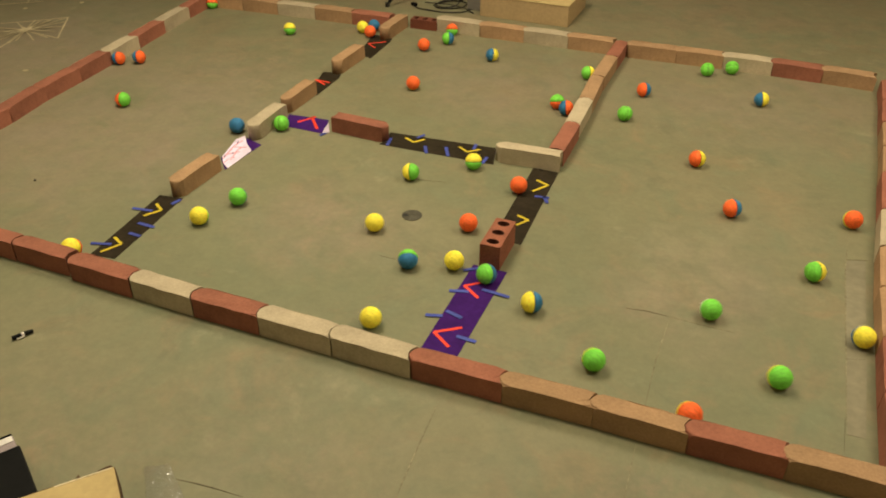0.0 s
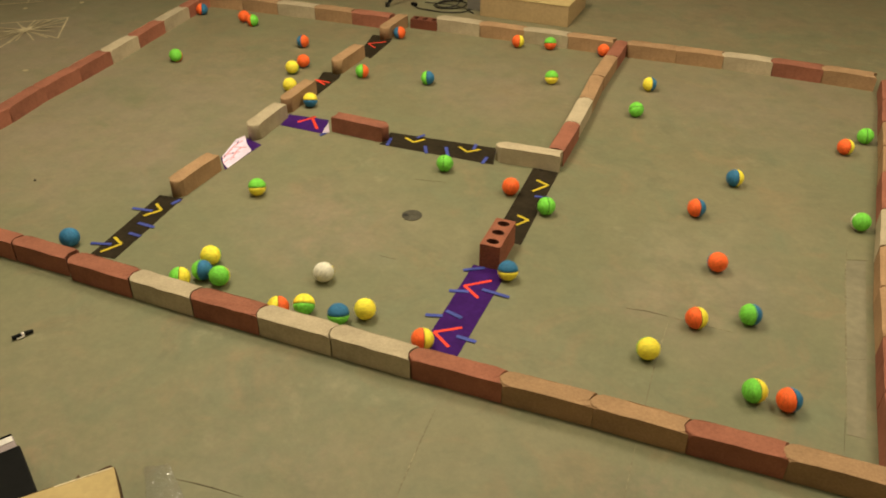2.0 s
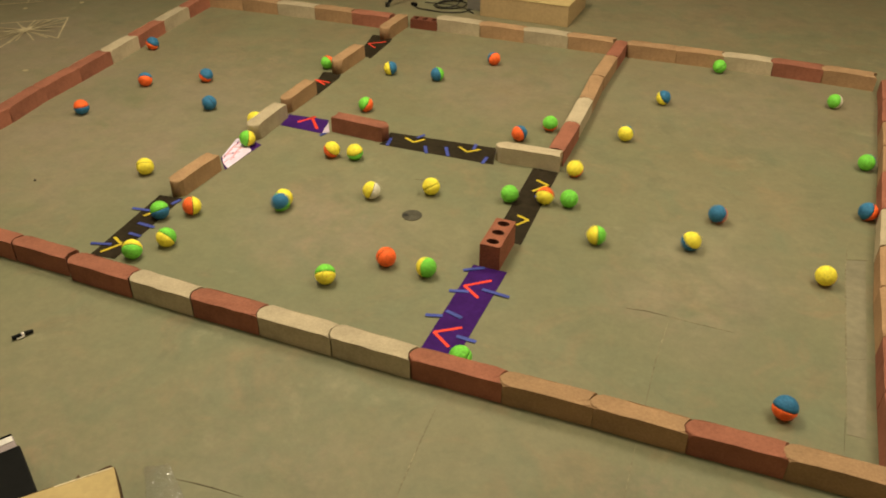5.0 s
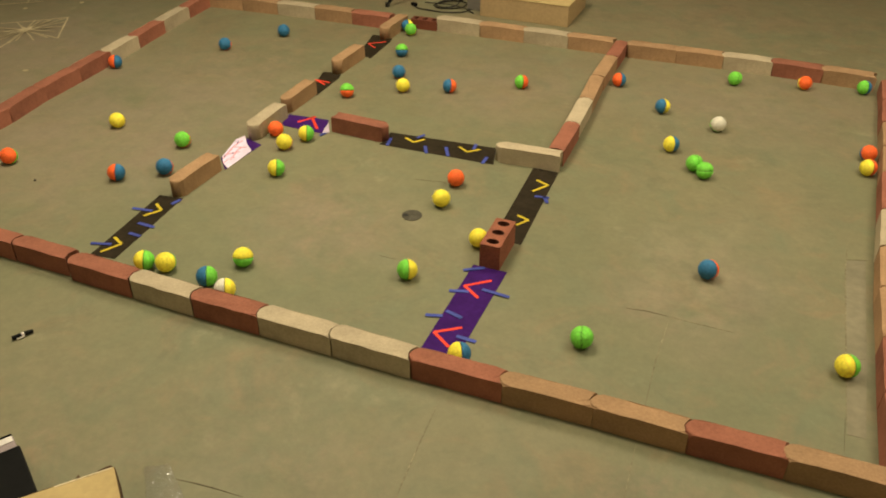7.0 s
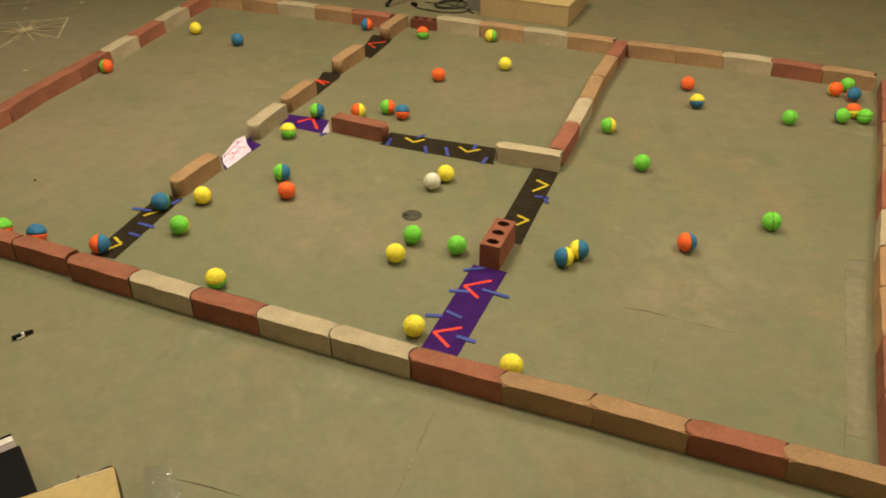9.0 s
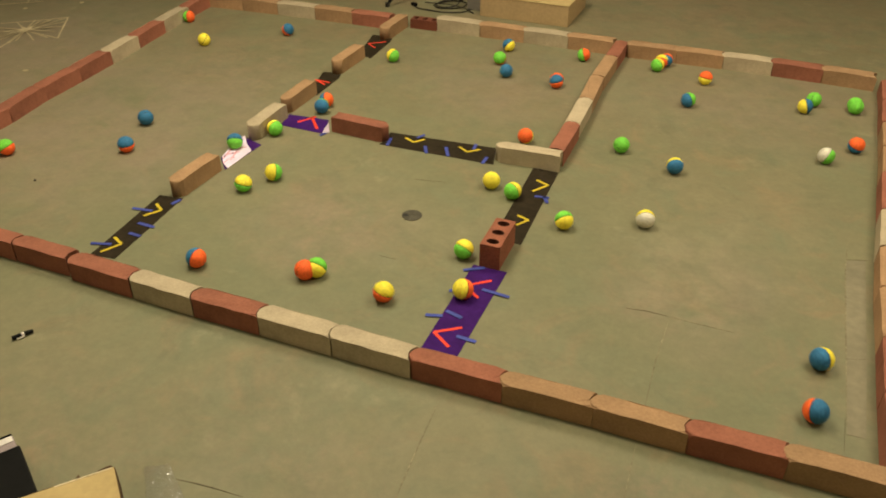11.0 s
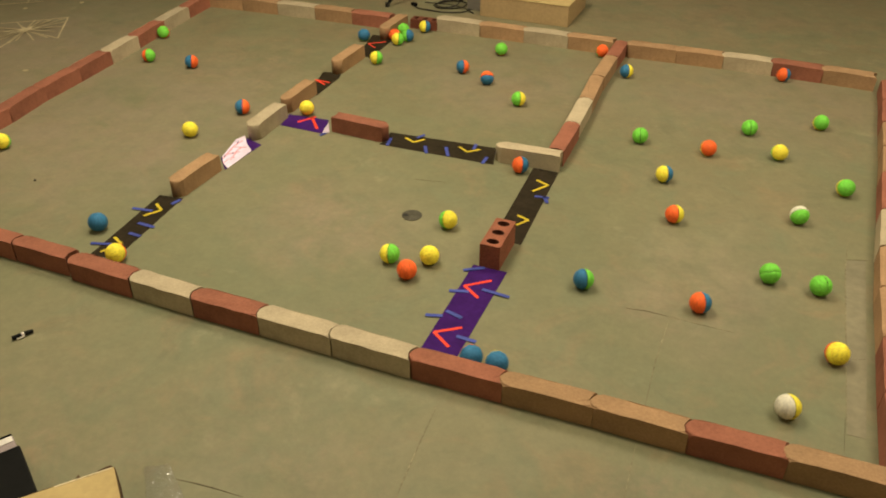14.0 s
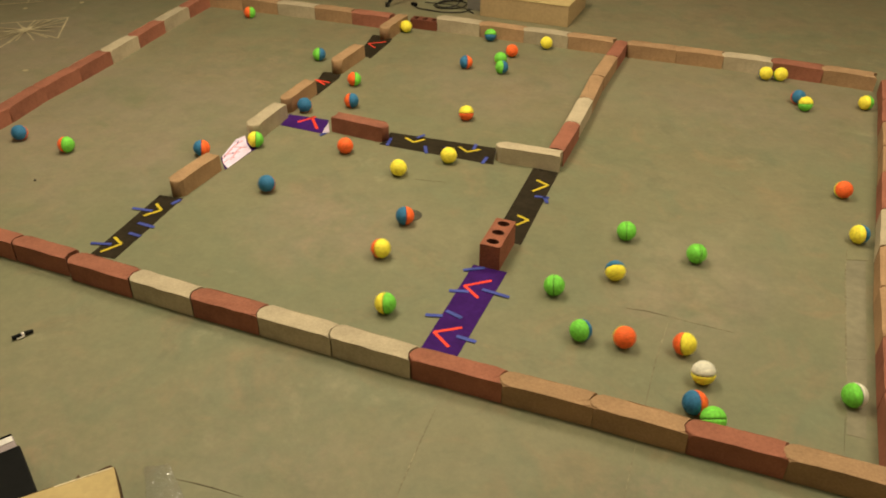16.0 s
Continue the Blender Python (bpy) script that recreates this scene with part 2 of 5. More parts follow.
for lx, ly, power in LAMPS:
    lamp = new("unseen_lamp")
    lamp.location = (lx, ly, HALL_H)
    tagged(lamp, "wide white lamp out of view, added to light the arena, switched on", "lamp", "ceiling lamps")
    part("housing", box_bm(-0.84, 0.84, -0.44, 0.44, -0.07, 0.0, 0.01), GREY_METAL, lamp)
    part("diffuser", box_bm(-0.79, 0.79, -0.39, 0.39, -0.085, -0.071), LAMP_GLOW, lamp, "glowing diffuser")
    light = bpy.data.lights.new("lamp_light", "AREA")
    light.shape, light.size, light.size_y = "RECTANGLE", 1.55, 0.75
    light.energy, light.color = power, (1.0, 0.87, 0.63)
    ob = new("lamp_light", light)
    ob.location = (lx, ly, HALL_H - 0.10)


# ---- edging stones and bricks of the arena walls ----
STONE_H, STONE_W = 0.089, 0.084
KINDS = {"t": (TAN, "tan"), "b": (BROWN, "brown"), "r": (RED, "reddish brown")}
stone_meshes = {}


def stone_mesh(length, key, variant, width, nose):
    """A concrete edging stone: one rounded end, one nearly square end, softened top edges."""
    tag = (round(length, 2), key, variant, width, nose)
    if tag in stone_meshes:
        return stone_meshes[tag]
    rnd = random.Random(int(length * 1000) + variant * 77 + ord(key))
    h, w = length / 2 - 0.0015, width / 2
    outline = []
    steps = 9
    hollow = 0.010 if nose > 0.03 else 0.025
    for k in range(steps):
        y = -w + 2 * w * k / (steps - 1)
        outline.append((h - hollow * (1 - (y / w) ** 2) - 0.001, y))
    along = [h * (1 - 2 * (k + 0.6 * rnd.random()) / 10) for k in range(1, 10)]
    for x in along:
        outline.append((x, w))
    for k in range(steps):
        y = w - 2 * w * k / (steps - 1)
        outline.append((-h - 0.022 + nose * abs(y / w) ** 2.2, y))
    for x in along[::-1]:
        outline.append((x, -w))
    bm = prism_bm(outline, 0.0, STONE_H)
    top = [e for e in bm.edges if all(v.co.z > STONE_H - 1e-5 for v in e.verts)]
    bmesh.ops.bevel(bm, geom=top, offset=0.006, segments=2, affect="EDGES", profile=0.5)
    for v in bm.verts:
        if v.co.z > 0.01:
            n = noise.noise_vector(v.co * 19 + Vector((variant * 3.1, ord(key), 0)))
            v.co += n * 0.0030
            v.co.x += rnd.uniform(-0.0005, 0.0005)
            if v.co.z > STONE_H - 0.004 and rnd.random() < 0.16:
                # a chipped edge
                v.co.y *= 0.95
                v.co.z -= 0.0025
    me = bpy.data.meshes.new("edging_stone")
    bm.to_mesh(me)
    bm.free()
    me.materials.append(KINDS[key][0])
    for f in me.polygons:
        f.use_smooth = abs(f.normal.x) > 0.5 and abs(f.normal.z) < 0.3
    stone_meshes[tag] = me
    return me


def stone(x, y, degrees, length, key, where, variant=0, width=STONE_W, nose=0.024):
    ob = new("edging_stone", stone_mesh(length, key, variant % 3, width, nose))
    ob.matrix_basis = pose(x, y, 0, 0, 0, degrees)
    return tagged(ob, KINDS[key][1] + " concrete edging stone in " + where, "edging stone", "stones of the arena")


def run_of_stones(points, keys, where, flip=False, width=STONE_W):
    """Stones laid end to end from point to point; flip turns their rounded ends round."""
    for i, ((xa, ya), (xb, yb), key) in enumerate(zip(points, points[1:], keys)):
        if key == "-":
            continue
        a = math.degrees(math.atan2(yb - ya, xb - xa)) + random.uniform(-0.7, 0.7)
        stone((xa + xb) / 2, (ya + yb) / 2, a + (180 if flip else 0), math.hypot(xb - xa, yb - ya), key, where, i, width)


NEAR_X = (-1.33, -1.02, -0.71, -0.405, -0.103, 0.213, 0.508, 0.804, 1.110, 1.424, 1.755, 2.063, 2.366, 2.658, 2.965)
NEAR_Y = (0.046, 0.046, 0.044, 0.045, 0.040, 0.033, 0.028, 0.026, 0.025, 0.022, 0.025, 0.031, 0.031, 0.041, 0.045)
run_of_stones([(-1.335, 0.054), (-1.025, 0.054), (-0.717, 0.053), (-0.415, 0.054), (-0.122, 0.052)], "rrrr", "the front row", width=0.074)
run_of_stones(list(zip(NEAR_X, NEAR_Y))[4:10], "rtrtt", "the front row", width=0.083)
run_of_stones(list(zip(NEAR_X, NEAR_Y))[9:], "rbbrb", "the front row", width=0.074)
run_of_stones([(-1.752, 3.312), (-1.445, 3.330), (-1.140, 3.347), (-0.822, 3.357), (-0.512, 3.364), (-0.205, 3.370)], "bbtbr", "the back row", width=0.100)
run_of_stones([(0.125, 3.474), (0.457, 3.469), (0.784, 3.474), (1.100, 3.474), (1.418, 3.474)], "tbtb", "the back row", width=0.100)
run_of_stones([(1.515, 3.467), (1.832, 3.480), (2.134, 3.490), (2.440, 3.494), (2.742, 3.484), (3.050, 3.467)], "bbtrb", "the back row", width=0.100)
run_of_stones([(-1.485, 0.12), (-1.495, 0.43), (-1.520, 0.74), (-1.542, 1.050), (-1.592, 1.368), (-1.612, 1.676), (-1.638, 1.992),
               (-1.668, 2.296), (-1.712, 2.628), (-1.748, 2.965), (-1.775, 3.262)], "rrrrrrtrtr", "the outer side row")
run_of_stones([(3.104, 3.400), (3.094, 3.060), (3.076, 2.735), (3.068, 2.415), (3.048, 2.100), (3.026, 1.715), (3.006, 1.378),
               (2.992, 1.062), (2.984, 0.735), (2.978, 0.432), (2.972, 0.105)], "rrbbrtbbrr", "the outer side row", width=0.076)
run_of_stones([(1.462, 3.470), (1.456, 3.165), (1.447, 2.790), (1.461, 2.425), (1.469, 2.072), (1.473, 1.722)], "rbbtr", "a dividing row")
stone(0.378, 1.668, 176.5, 0.318, "r", "a dividing row", 0, 0.080, 0.044)
stone(1.350, 1.687, 3.0, 0.330, "t", "a dividing row", 1, 0.072, 0.034)
stone(-0.127, 0.880, 88.0, 0.300, "b", "a dividing row", 1, 0.076, 0.040)
stone(-0.136, 1.549, 91.0, 0.307, "t", "a dividing row", 2, 0.080, 0.036)
stone(-0.152, 1.919, 90.0, 0.307, "b", "a dividing row", 2, 0.074, 0.036)
stone(-0.162, 2.574, 88.5, 0.325, "b", "a dividing row", 0, 0.078, 0.036)
stone(-0.152, 3.270, 89.0, 0.325, "b", "a dividing row", 1, 0.080, 0.036)


def holed_brick(x, y, degrees, length, width, height, mat, label):
    """A clay brick with three holes that go down into it."""
    bm = bmesh.new()
    h, w = length / 2, width / 2
    n, r = 14, width * 0.31
    xs = [-h] + [h * (-1 + 2 * (k + 1) / 3) for k in range(2)] + [h]
    for k in range(3):
        a, b = xs[k], xs[k + 1]
        cx = (a + b) / 2
        ring, inner, deep = [], [], []
        for i in range(n):
            t = 2 * math.pi * (i + 0.5) / n
            c, s = math.cos(t), math.sin(t)
            f = min(((b - a) / 2) / max(abs(c), 1e-6), w / max(abs(s), 1e-6))
            ring.append(bm.verts.new((cx + f * c, f * s, height)))
            inner.append(bm.verts.new((cx + 0.72 * r * c, r * s, height)))
            deep.append(bm.verts.new((cx + 0.72 * r * c, r * s, height * 0.25)))
        for i in range(n):
            j = (i + 1) % n
            bm.faces.new((ring[i], ring[j], inner[j], inner[i]))
            bm.faces.new((inner[i], inner[j], deep[j], deep[i])).material_index = 1
        bm.faces.new(deep[::-1]).material_index = 1
        for sx, sy in ((a, -w), (b, -w), (a, w), (b, w)):
            pair = sorted(ring, key=lambda v: (v.co.x - sx) ** 2 + (v.co.y - sy) ** 2)[:2]
            corner = bm.verts.new((sx, sy, height))
            bm.faces.new((pair[0], corner, pair[1]))
    sides = bmesh.ops.create_cube(bm, size=1.0)["verts"]
    for v in sides:
        v.co = Vector((v.co.x * length, v.co.y * width, (v.co.z + 0.5) * (height - 0.0005)))
    lid = [f for f in bm.faces if all(v in sides for v in f.verts) and f.calc_center_median().z > height * 0.9]
    bmesh.ops.delete(bm, geom=lid, context="FACES_ONLY")
    bmesh.ops.recalc_face_normals(bm, faces=[f for f in bm.faces if f.material_index == 0])
    ob = part("holed_brick", bm, [mat, HOLE_SHADE])
    ob.matrix_basis = pose(x, y, 0, 0, 0, degrees)
    return tagged(ob, label, "brick")


holed_brick(1.457, 0.832, 90.5, 0.222, 0.088, 0.115, CLAY, "red clay brick with three holes, standing between two floor strips")
holed_brick(0.020, 3.452, 2.0, 0.205, 0.085, 0.068, CLAY_DARK, "dark red clay brick with three holes, lying in the back row")

# ---- floor strips that mark the gates, with arrows and tape ----
def gate_strip(corners, mat, label, arrows=(), arrow_mat=None, tapes=(), arrow_width=0.013):
    thing = new("gate_strip")
    tagged(thing, label, "floor strip", "gate strips")
    part("mat", prism_bm(corners, 0.0006, 0.0022), mat, thing)
    for pts in arrows:
        bm = bmesh.new()
        ribbon_bm(pts[:2], arrow_width, 0.0024, 0.0034, bm)
        ribbon_bm(pts[1:], arrow_width, 0.0036, 0.0044, bm)
        part("arrow", bm, arrow_mat, thing, "tape arrow")
    for pts in tapes:
        part("tape", ribbon_bm(pts, 0.017, 0.0046, 0.0056), BLUE_TAPE, thing, "strip of blue masking tape")
    return thing


gate_strip(((1.392, 0.075), (1.532, 0.075), (1.538, 0.722), (1.388, 0.722)), PURPLE,
           "purple paper strip with two red tape arrows on the floor",
           [((1.498, 0.641), (1.406, 0.565), (1.486, 0.508)), ((1.492, 0.312), (1.402, 0.247), (1.486, 0.187))], RED_TAPE,
           [((1.364, 0.664), (1.442, 0.714)), ((1.361, 0.510), (1.438, 0.533)), ((1.482, 0.567), (1.600, 0.558)), ((1.333, 0.329), (1.397, 0.348)), ((1.399, 0.383), (1.471, 0.363)), ((1.491, 0.255), (1.569, 0.251))])
gate_strip(((1.398, 0.945), (1.530, 0.945), (1.511, 1.652), (1.378, 1.652)), BLACK,
           "black paper strip with two yellow tape arrows on the floor",
           [((1.431, 1.532), (1.498, 1.503), (1.443, 1.414)), ((1.442, 1.175), (1.502, 1.151), (1.462, 1.087))], YELLOW_TAPE,
           [((1.467, 1.371), (1.537, 1.382)), ((1.510, 1.388), (1.540, 1.331))])
gate_strip(((1.176, 1.608), (1.130, 1.791), (0.527, 1.752), (0.532, 1.596)), BLACK,
           "black paper strip with two yellow tape arrows on the floor",
           [((0.631, 1.719), (0.696, 1.686), (0.737, 1.740)), ((0.943, 1.728), (1.003, 1.689), (1.058, 1.740))], YELLOW_TAPE,
           [((0.578, 1.593), (0.560, 1.682)), ((0.715, 1.791), (0.691, 1.736)), ((0.769, 1.664), (0.810, 1.588)), ((0.878, 1.694), (0.927, 1.602)), ((1.018, 1.788), (1.024, 1.726)), ((1.120, 1.592), (1.121, 1.667))])
gate_strip(((0.199, 1.594), (0.131, 1.764), (-0.118, 1.745), (-0.087, 1.601)), PURPLE,
           "purple paper strip with a red tape arrow on the floor",
           [((-0.018, 1.670), (0.043, 1.770), (0.041, 1.760)), ((0.022, 1.761), (0.127, 1.634), (0.123, 1.640))], RED_TAPE,
           [((0.183, 1.564), (0.201, 1.602))], 0.017)
gate_strip(((-0.072, 1.036), (-0.052, 1.348), (-0.193, 1.394), (-0.166, 1.136)), PURPLE,
           "purple paper strip partly covered by scribbled paper",
           [], None,
           [])
gate_strip(((-0.163, 0.172), (-0.043, 0.184), (-0.092, 0.715), (-0.212, 0.700)), BLACK,
           "black paper strip with two yellow tape arrows on the floor",
           [((-0.159, 0.514), (-0.114, 0.587), (-0.173, 0.624)), ((-0.135, 0.202), (-0.093, 0.286), (-0.158, 0.318))], YELLOW_TAPE,
           [((-0.249, 0.548), (-0.146, 0.563)), ((-0.103, 0.647), (-0.089, 0.698)), ((-0.138, 0.453), (-0.047, 0.449)), ((-0.119, 0.369), (-0.054, 0.365)), ((-0.220, 0.239), (-0.131, 0.266))])
gate_strip(((-0.106, 2.051), (-0.111, 2.352), (-0.137, 2.424), (-0.254, 2.397), (-0.180, 2.106)), BLACK,
           "black paper strip with a red tape arrow on the floor",
           [((-0.130, 2.253), (-0.235, 2.260), (-0.139, 2.210))], RED_TAPE,
           [])
gate_strip(((-0.131, 2.756), (-0.077, 2.733), (-0.094, 3.085), (-0.112, 3.154), (-0.270, 3.166), (-0.223, 2.932)), BLACK,
           "black paper strip with a red tape arrow on the floor",
           [((-0.118, 3.062), (-0.217, 2.984), (-0.134, 2.920))], RED_TAPE,
           [])
pink = new("scribbled_paper")
tagged(pink, "white and pink scribbled paper sheet lying on a purple strip", "paper")
part("sheet", prism_bm(((-0.118, 1.090), (-0.066, 1.052), (-0.062, 1.265), (-0.129, 1.324), (-0.195, 1.408), (-0.214, 1.348), (-0.166, 1.150)), 0.0026, 0.0040), PINK, pink)
part("scribble", ribbon_bm(((-0.148, 1.132), (-0.176, 1.261), (-0.172, 1.350)), 0.008, 0.0042, 0.0048), SCRIBBLE, pink, "red marker scribble")
part("scribble", ribbon_bm(((-0.161, 1.175), (-0.110, 1.231)), 0.008, 0.0042, 0.0048), SCRIBBLE, pink, "red marker scribble")
part("scribble", ribbon_bm(((-0.102, 1.130), (-0.132, 1.236), (-0.132, 1.279)), 0.008, 0.0042, 0.0048), SCRIBBLE, pink, "red marker scribble")
part("scribble", ribbon_bm(((-0.117, 1.091), (-0.120, 1.136), (-0.101, 1.165)), 0.008, 0.0042, 0.0048), SCRIBBLE, pink, "red marker scribble")
part("scribble", ribbon_bm(((-0.168, 1.264), (-0.107, 1.289)), 0.008, 0.0042, 0.0048), SCRIBBLE, pink, "red marker scribble")
for pts in (((-0.158, 1.165), (-0.148, 1.142)), ((-0.186, 1.330), (-0.180, 1.305)), ((-0.140, 1.205), (-0.130, 1.196))):
    part("scribble", ribbon_bm(pts, 0.005, 0.0050, 0.0056), PURPLE, pink, "purple marker scribble")
tagged(part("paper_fold", prism_bm(((0.165, 1.650), (0.184, 1.588), (0.215, 1.616), (0.152, 1.724)), 0.0046, 0.0056), WHITE_FOLD), "pale folded paper corner on a purple strip", "paper")

# ---- floor marks ----
PALE_FLOOR = material("paler_concrete", (0.216, 0.194, 0.124), 0.75, 30, 0.10, 5, 0.12, 0.1)
tagged(part("floor_patch", prism_bm(((2.847, 0.673), (2.844, 0.276), (2.902, 0.278), (2.917, 0.688), (2.936, 1.386), (2.857, 1.354)), 0.0002, 0.0011), PALE_FLOOR),
       "paler strip of concrete beside the side row", "floor patch", kind="structure")
CRACKS = (((2.047, 0.669), (2.126, 0.682), (2.206, 0.680)), ((0.934, -0.692), (1.000, -0.683), (1.067, -0.677), (1.163, -0.672)),
          ((0.991, 0.634), (1.065, 0.636)), ((2.835, 0.194), (2.840, 0.355)), ((0.865, 1.312), (1.019, 1.344)), ((2.857, 1.363), (2.947, 1.391)), ((2.847, 0.673), (2.914, 0.697)))
JOINTS = (((2.215, 0.660), (2.206, 0.399), (2.212, 0.085)), ((2.214, -0.03), (2.220, -0.245), (2.224, -0.52)), ((1.556, -0.10), (1.569, -0.293), (1.587, -0.505), (1.592, -0.60)),
          ((2.240, 0.679), (2.330, 0.676), (2.450, 0.674)), ((2.844, 0.276), (2.849, 0.796), (2.854, 1.272), (2.866, 1.510)))
for group_of, wide, mat, words in ((CRACKS, 0.0036, CRACK, "thin dark crack in the floor"), (JOINTS, 0.0040, JOINT, "faint slab joint in the floor")):
    for pts in group_of:
        tagged(part("floor_crack", ribbon_bm(pts, wide, 0.0003, 0.0012, taper=True), mat), words, "crack", kind="structure")

drain = new("floor_plug")
drain.location = (0.987, 0.990, 0)
tagged(drain, "round dark iron cover set in the floor", "drain cover")
ring = [(0.047 * math.cos(2 * math.pi * k / 28), 0.047 * math.sin(2 * math.pi * k / 28)) for k in range(28)]
part("cover", prism_bm(ring, 0.0004, 0.0026), DRAIN, drain)
part("finger_hole", prism_bm([(0.014 * math.cos(k * math.pi / 6) - 0.027, 0.011 * math.sin(k * math.pi / 6) - 0.010) for k in range(12)], 0.0028, 0.0034), CABLE, drain, "black finger hole")

lattice = new("tape_web")
tagged(lattice, "web of thin cream tape strips stuck on the floor", "floor tape")
part("tape", ribbon_bm(((-2.929, 2.326), (-2.740, 2.475), (-2.570, 2.633)), 0.0115, 0.0004, 0.0009), STRAW, lattice)
part("tape", ribbon_bm(((-2.570, 2.633), (-2.302, 2.241)), 0.0115, 0.0008, 0.0013), STRAW, lattice)
part("tape", ribbon_bm(((-2.631, 2.273), (-2.570, 2.633)), 0.0115, 0.0012, 0.0017), STRAW, lattice)
part("tape", ribbon_bm(((-2.631, 2.273), (-2.523, 1.938)), 0.0115, 0.0016, 0.0021), STRAW, lattice)
part("tape", ribbon_bm(((-2.631, 2.273), (-2.302, 2.241)), 0.0115, 0.0020, 0.0025), STRAW, lattice)
part("tape", ribbon_bm(((-2.631, 2.273), (-2.421, 2.140)), 0.0115, 0.0024, 0.0029), STRAW, lattice)
part("tape", ribbon_bm(((-2.631, 2.273), (-2.528, 2.083)), 0.0115, 0.0028, 0.0033), STRAW, lattice)
part("tape", ribbon_bm(((-2.631, 2.273), (-2.732, 2.138)), 0.0115, 0.0032, 0.0037), STRAW, lattice)
part("tape", ribbon_bm(((-2.631, 2.273), (-2.849, 2.249)), 0.0115, 0.0036, 0.0041), STRAW, lattice)
part("tape", ribbon_bm(((-2.631, 2.273), (-2.834, 2.394)), 0.0115, 0.0040, 0.0045), STRAW, lattice)
part("tape", ribbon_bm(((-2.631, 2.273), (-2.740, 2.475)), 0.0115, 0.0044, 0.0049), STRAW, lattice)
part("tape", ribbon_bm(((-2.631, 2.273), (-2.642, 2.559)), 0.0115, 0.0048, 0.0053), STRAW, lattice)
part("tape", ribbon_bm(((-2.631, 2.273), (-2.364, 2.214)), 0.0115, 0.0052, 0.0057), STRAW, lattice)
part("tape", ribbon_bm(((-2.631, 2.273), (-2.443, 2.446)), 0.0115, 0.0056, 0.0061), STRAW, lattice)
part("tape", ribbon_bm(((-2.631, 2.273), (-2.639, 2.049)), 0.0115, 0.0060, 0.0065), STRAW, lattice)
part("tape", ribbon_bm(((-2.631, 2.273), (-2.680, 2.458)), 0.0115, 0.0064, 0.0069), STRAW, lattice)
part("tape", ribbon_bm(((-2.631, 2.273), (-2.780, 2.184)), 0.0115, 0.0068, 0.0073), STRAW, lattice)
part("tape", ribbon_bm(((-2.631, 2.273), (-2.522, 2.011)), 0.0115, 0.0072, 0.0077), STRAW, lattice)
part("tape", ribbon_bm(((-2.631, 2.273), (-2.495, 2.535)), 0.0115, 0.0076, 0.0081), STRAW, lattice)
part("tape", ribbon_bm(((-3.274, 2.655), (-3.145, 2.757), (-3.023, 2.856)), 0.0115, 0.0080, 0.0085), STRAW, lattice)
part("tape", ribbon_bm(((-3.101, 2.759), (-3.167, 2.861)), 0.0115, 0.0084, 0.0089), STRAW, lattice)
for k, end in enumerate(((-2.623, 2.511), (-2.479, 2.405), (-2.406, 2.328), (-2.830, 2.231), (-2.752, 2.157), (-2.677, 2.085), (-2.549, 2.062))):
    part("tape", ribbon_bm(((-2.631, 2.273), end), 0.0115, 0.0086 + 0.0002 * k, 0.0090 + 0.0002 * k), STRAW, lattice)
part("hub", prism_bm(((-2.640, 2.228), (-2.588, 2.232), (-2.590, 2.262), (-2.612, 2.322), (-2.640, 2.300), (-2.700, 2.318), (-2.672, 2.274)), 0.0100, 0.0106), STRAW, lattice, "overlapping ends of tape")
tagged(part("paper_scrap", prism_bm([(-2.737 + 0.022 * math.cos(k), 2.960 + 0.018 * math.sin(k)) for k in (0.2, 1.6, 2.7, 4.1, 5.3)], 0.0005, 0.002), STRAW), "small pale scrap of paper on the floor", "scrap")
tagged(part("paper_scrap", prism_bm([(-3.036 + 0.022 * math.cos(k), 2.677 + 0.018 * math.sin(k)) for k in (0.2, 1.6, 2.7, 4.1, 5.3)], 0.0005, 0.002), STRAW), "small pale scrap of paper on the floor", "scrap")
tagged(part("paper_scrap", prism_bm([(-2.043 + 0.022 * math.cos(k), 1.686 + 0.018 * math.sin(k)) for k in (0.2, 1.6, 2.7, 4.1, 5.3)], 0.0005, 0.002), STRAW), "small pale scrap of paper on the floor", "scrap")
tagged(part("pebble", prism_bm([(-0.877 + 0.006 * math.cos(k), 0.585 + 0.006 * math.sin(k)) for k in (0.2, 1.6, 2.7, 4.1, 5.3)], 0.0, 0.006), CABLE), "tiny dark crumb on the floor", "crumb")
carton = new("cardboard_box")
carton.matrix_basis = pose(0.860, -1.102, 0, 0, 0, 48.5)
tagged(carton, "closed brown cardboard box standing on the floor", "box")
part("body", box_bm(-0.208, 0.208, -0.148, 0.148, 0.0, 0.192, 0.003), CARD, carton)
part("flap", box_bm(-0.21, 0.21, -0.0005, 0.152, 0.1935, 0.1975, 0.001), CARD_TOP, carton, "pale top flap")
part("flap", box_bm(-0.21, 0.21, -0.152, -0.0015, 0.1935, 0.1975, 0.001), CARD_TOP, carton, "pale top flap")
# the end's shade, painted as a dark strip from the flap downwards
part("flap_edge", box_bm(0.2103, 0.2128, -0.150, 0.150, 0.120, 0.1970, 0.0005), CARD_SHADED_EDGE, carton, "dark worn cut edge, shade painted in")
part("flap_edge", box_bm(-0.205, 0.208, 0.1523, 0.1540, 0.190, 0.1970, 0.0005), CARD_SHADED_EDGE, carton, "dark worn cut edge, shade painted in")
part("torn_corner", prism_bm([(0.112, 0.1545), (0.122, 0.1545), (0.120, 0.163), (0.115, 0.161)], 0.195, 0.199), CARD_SHADED_EDGE, carton)
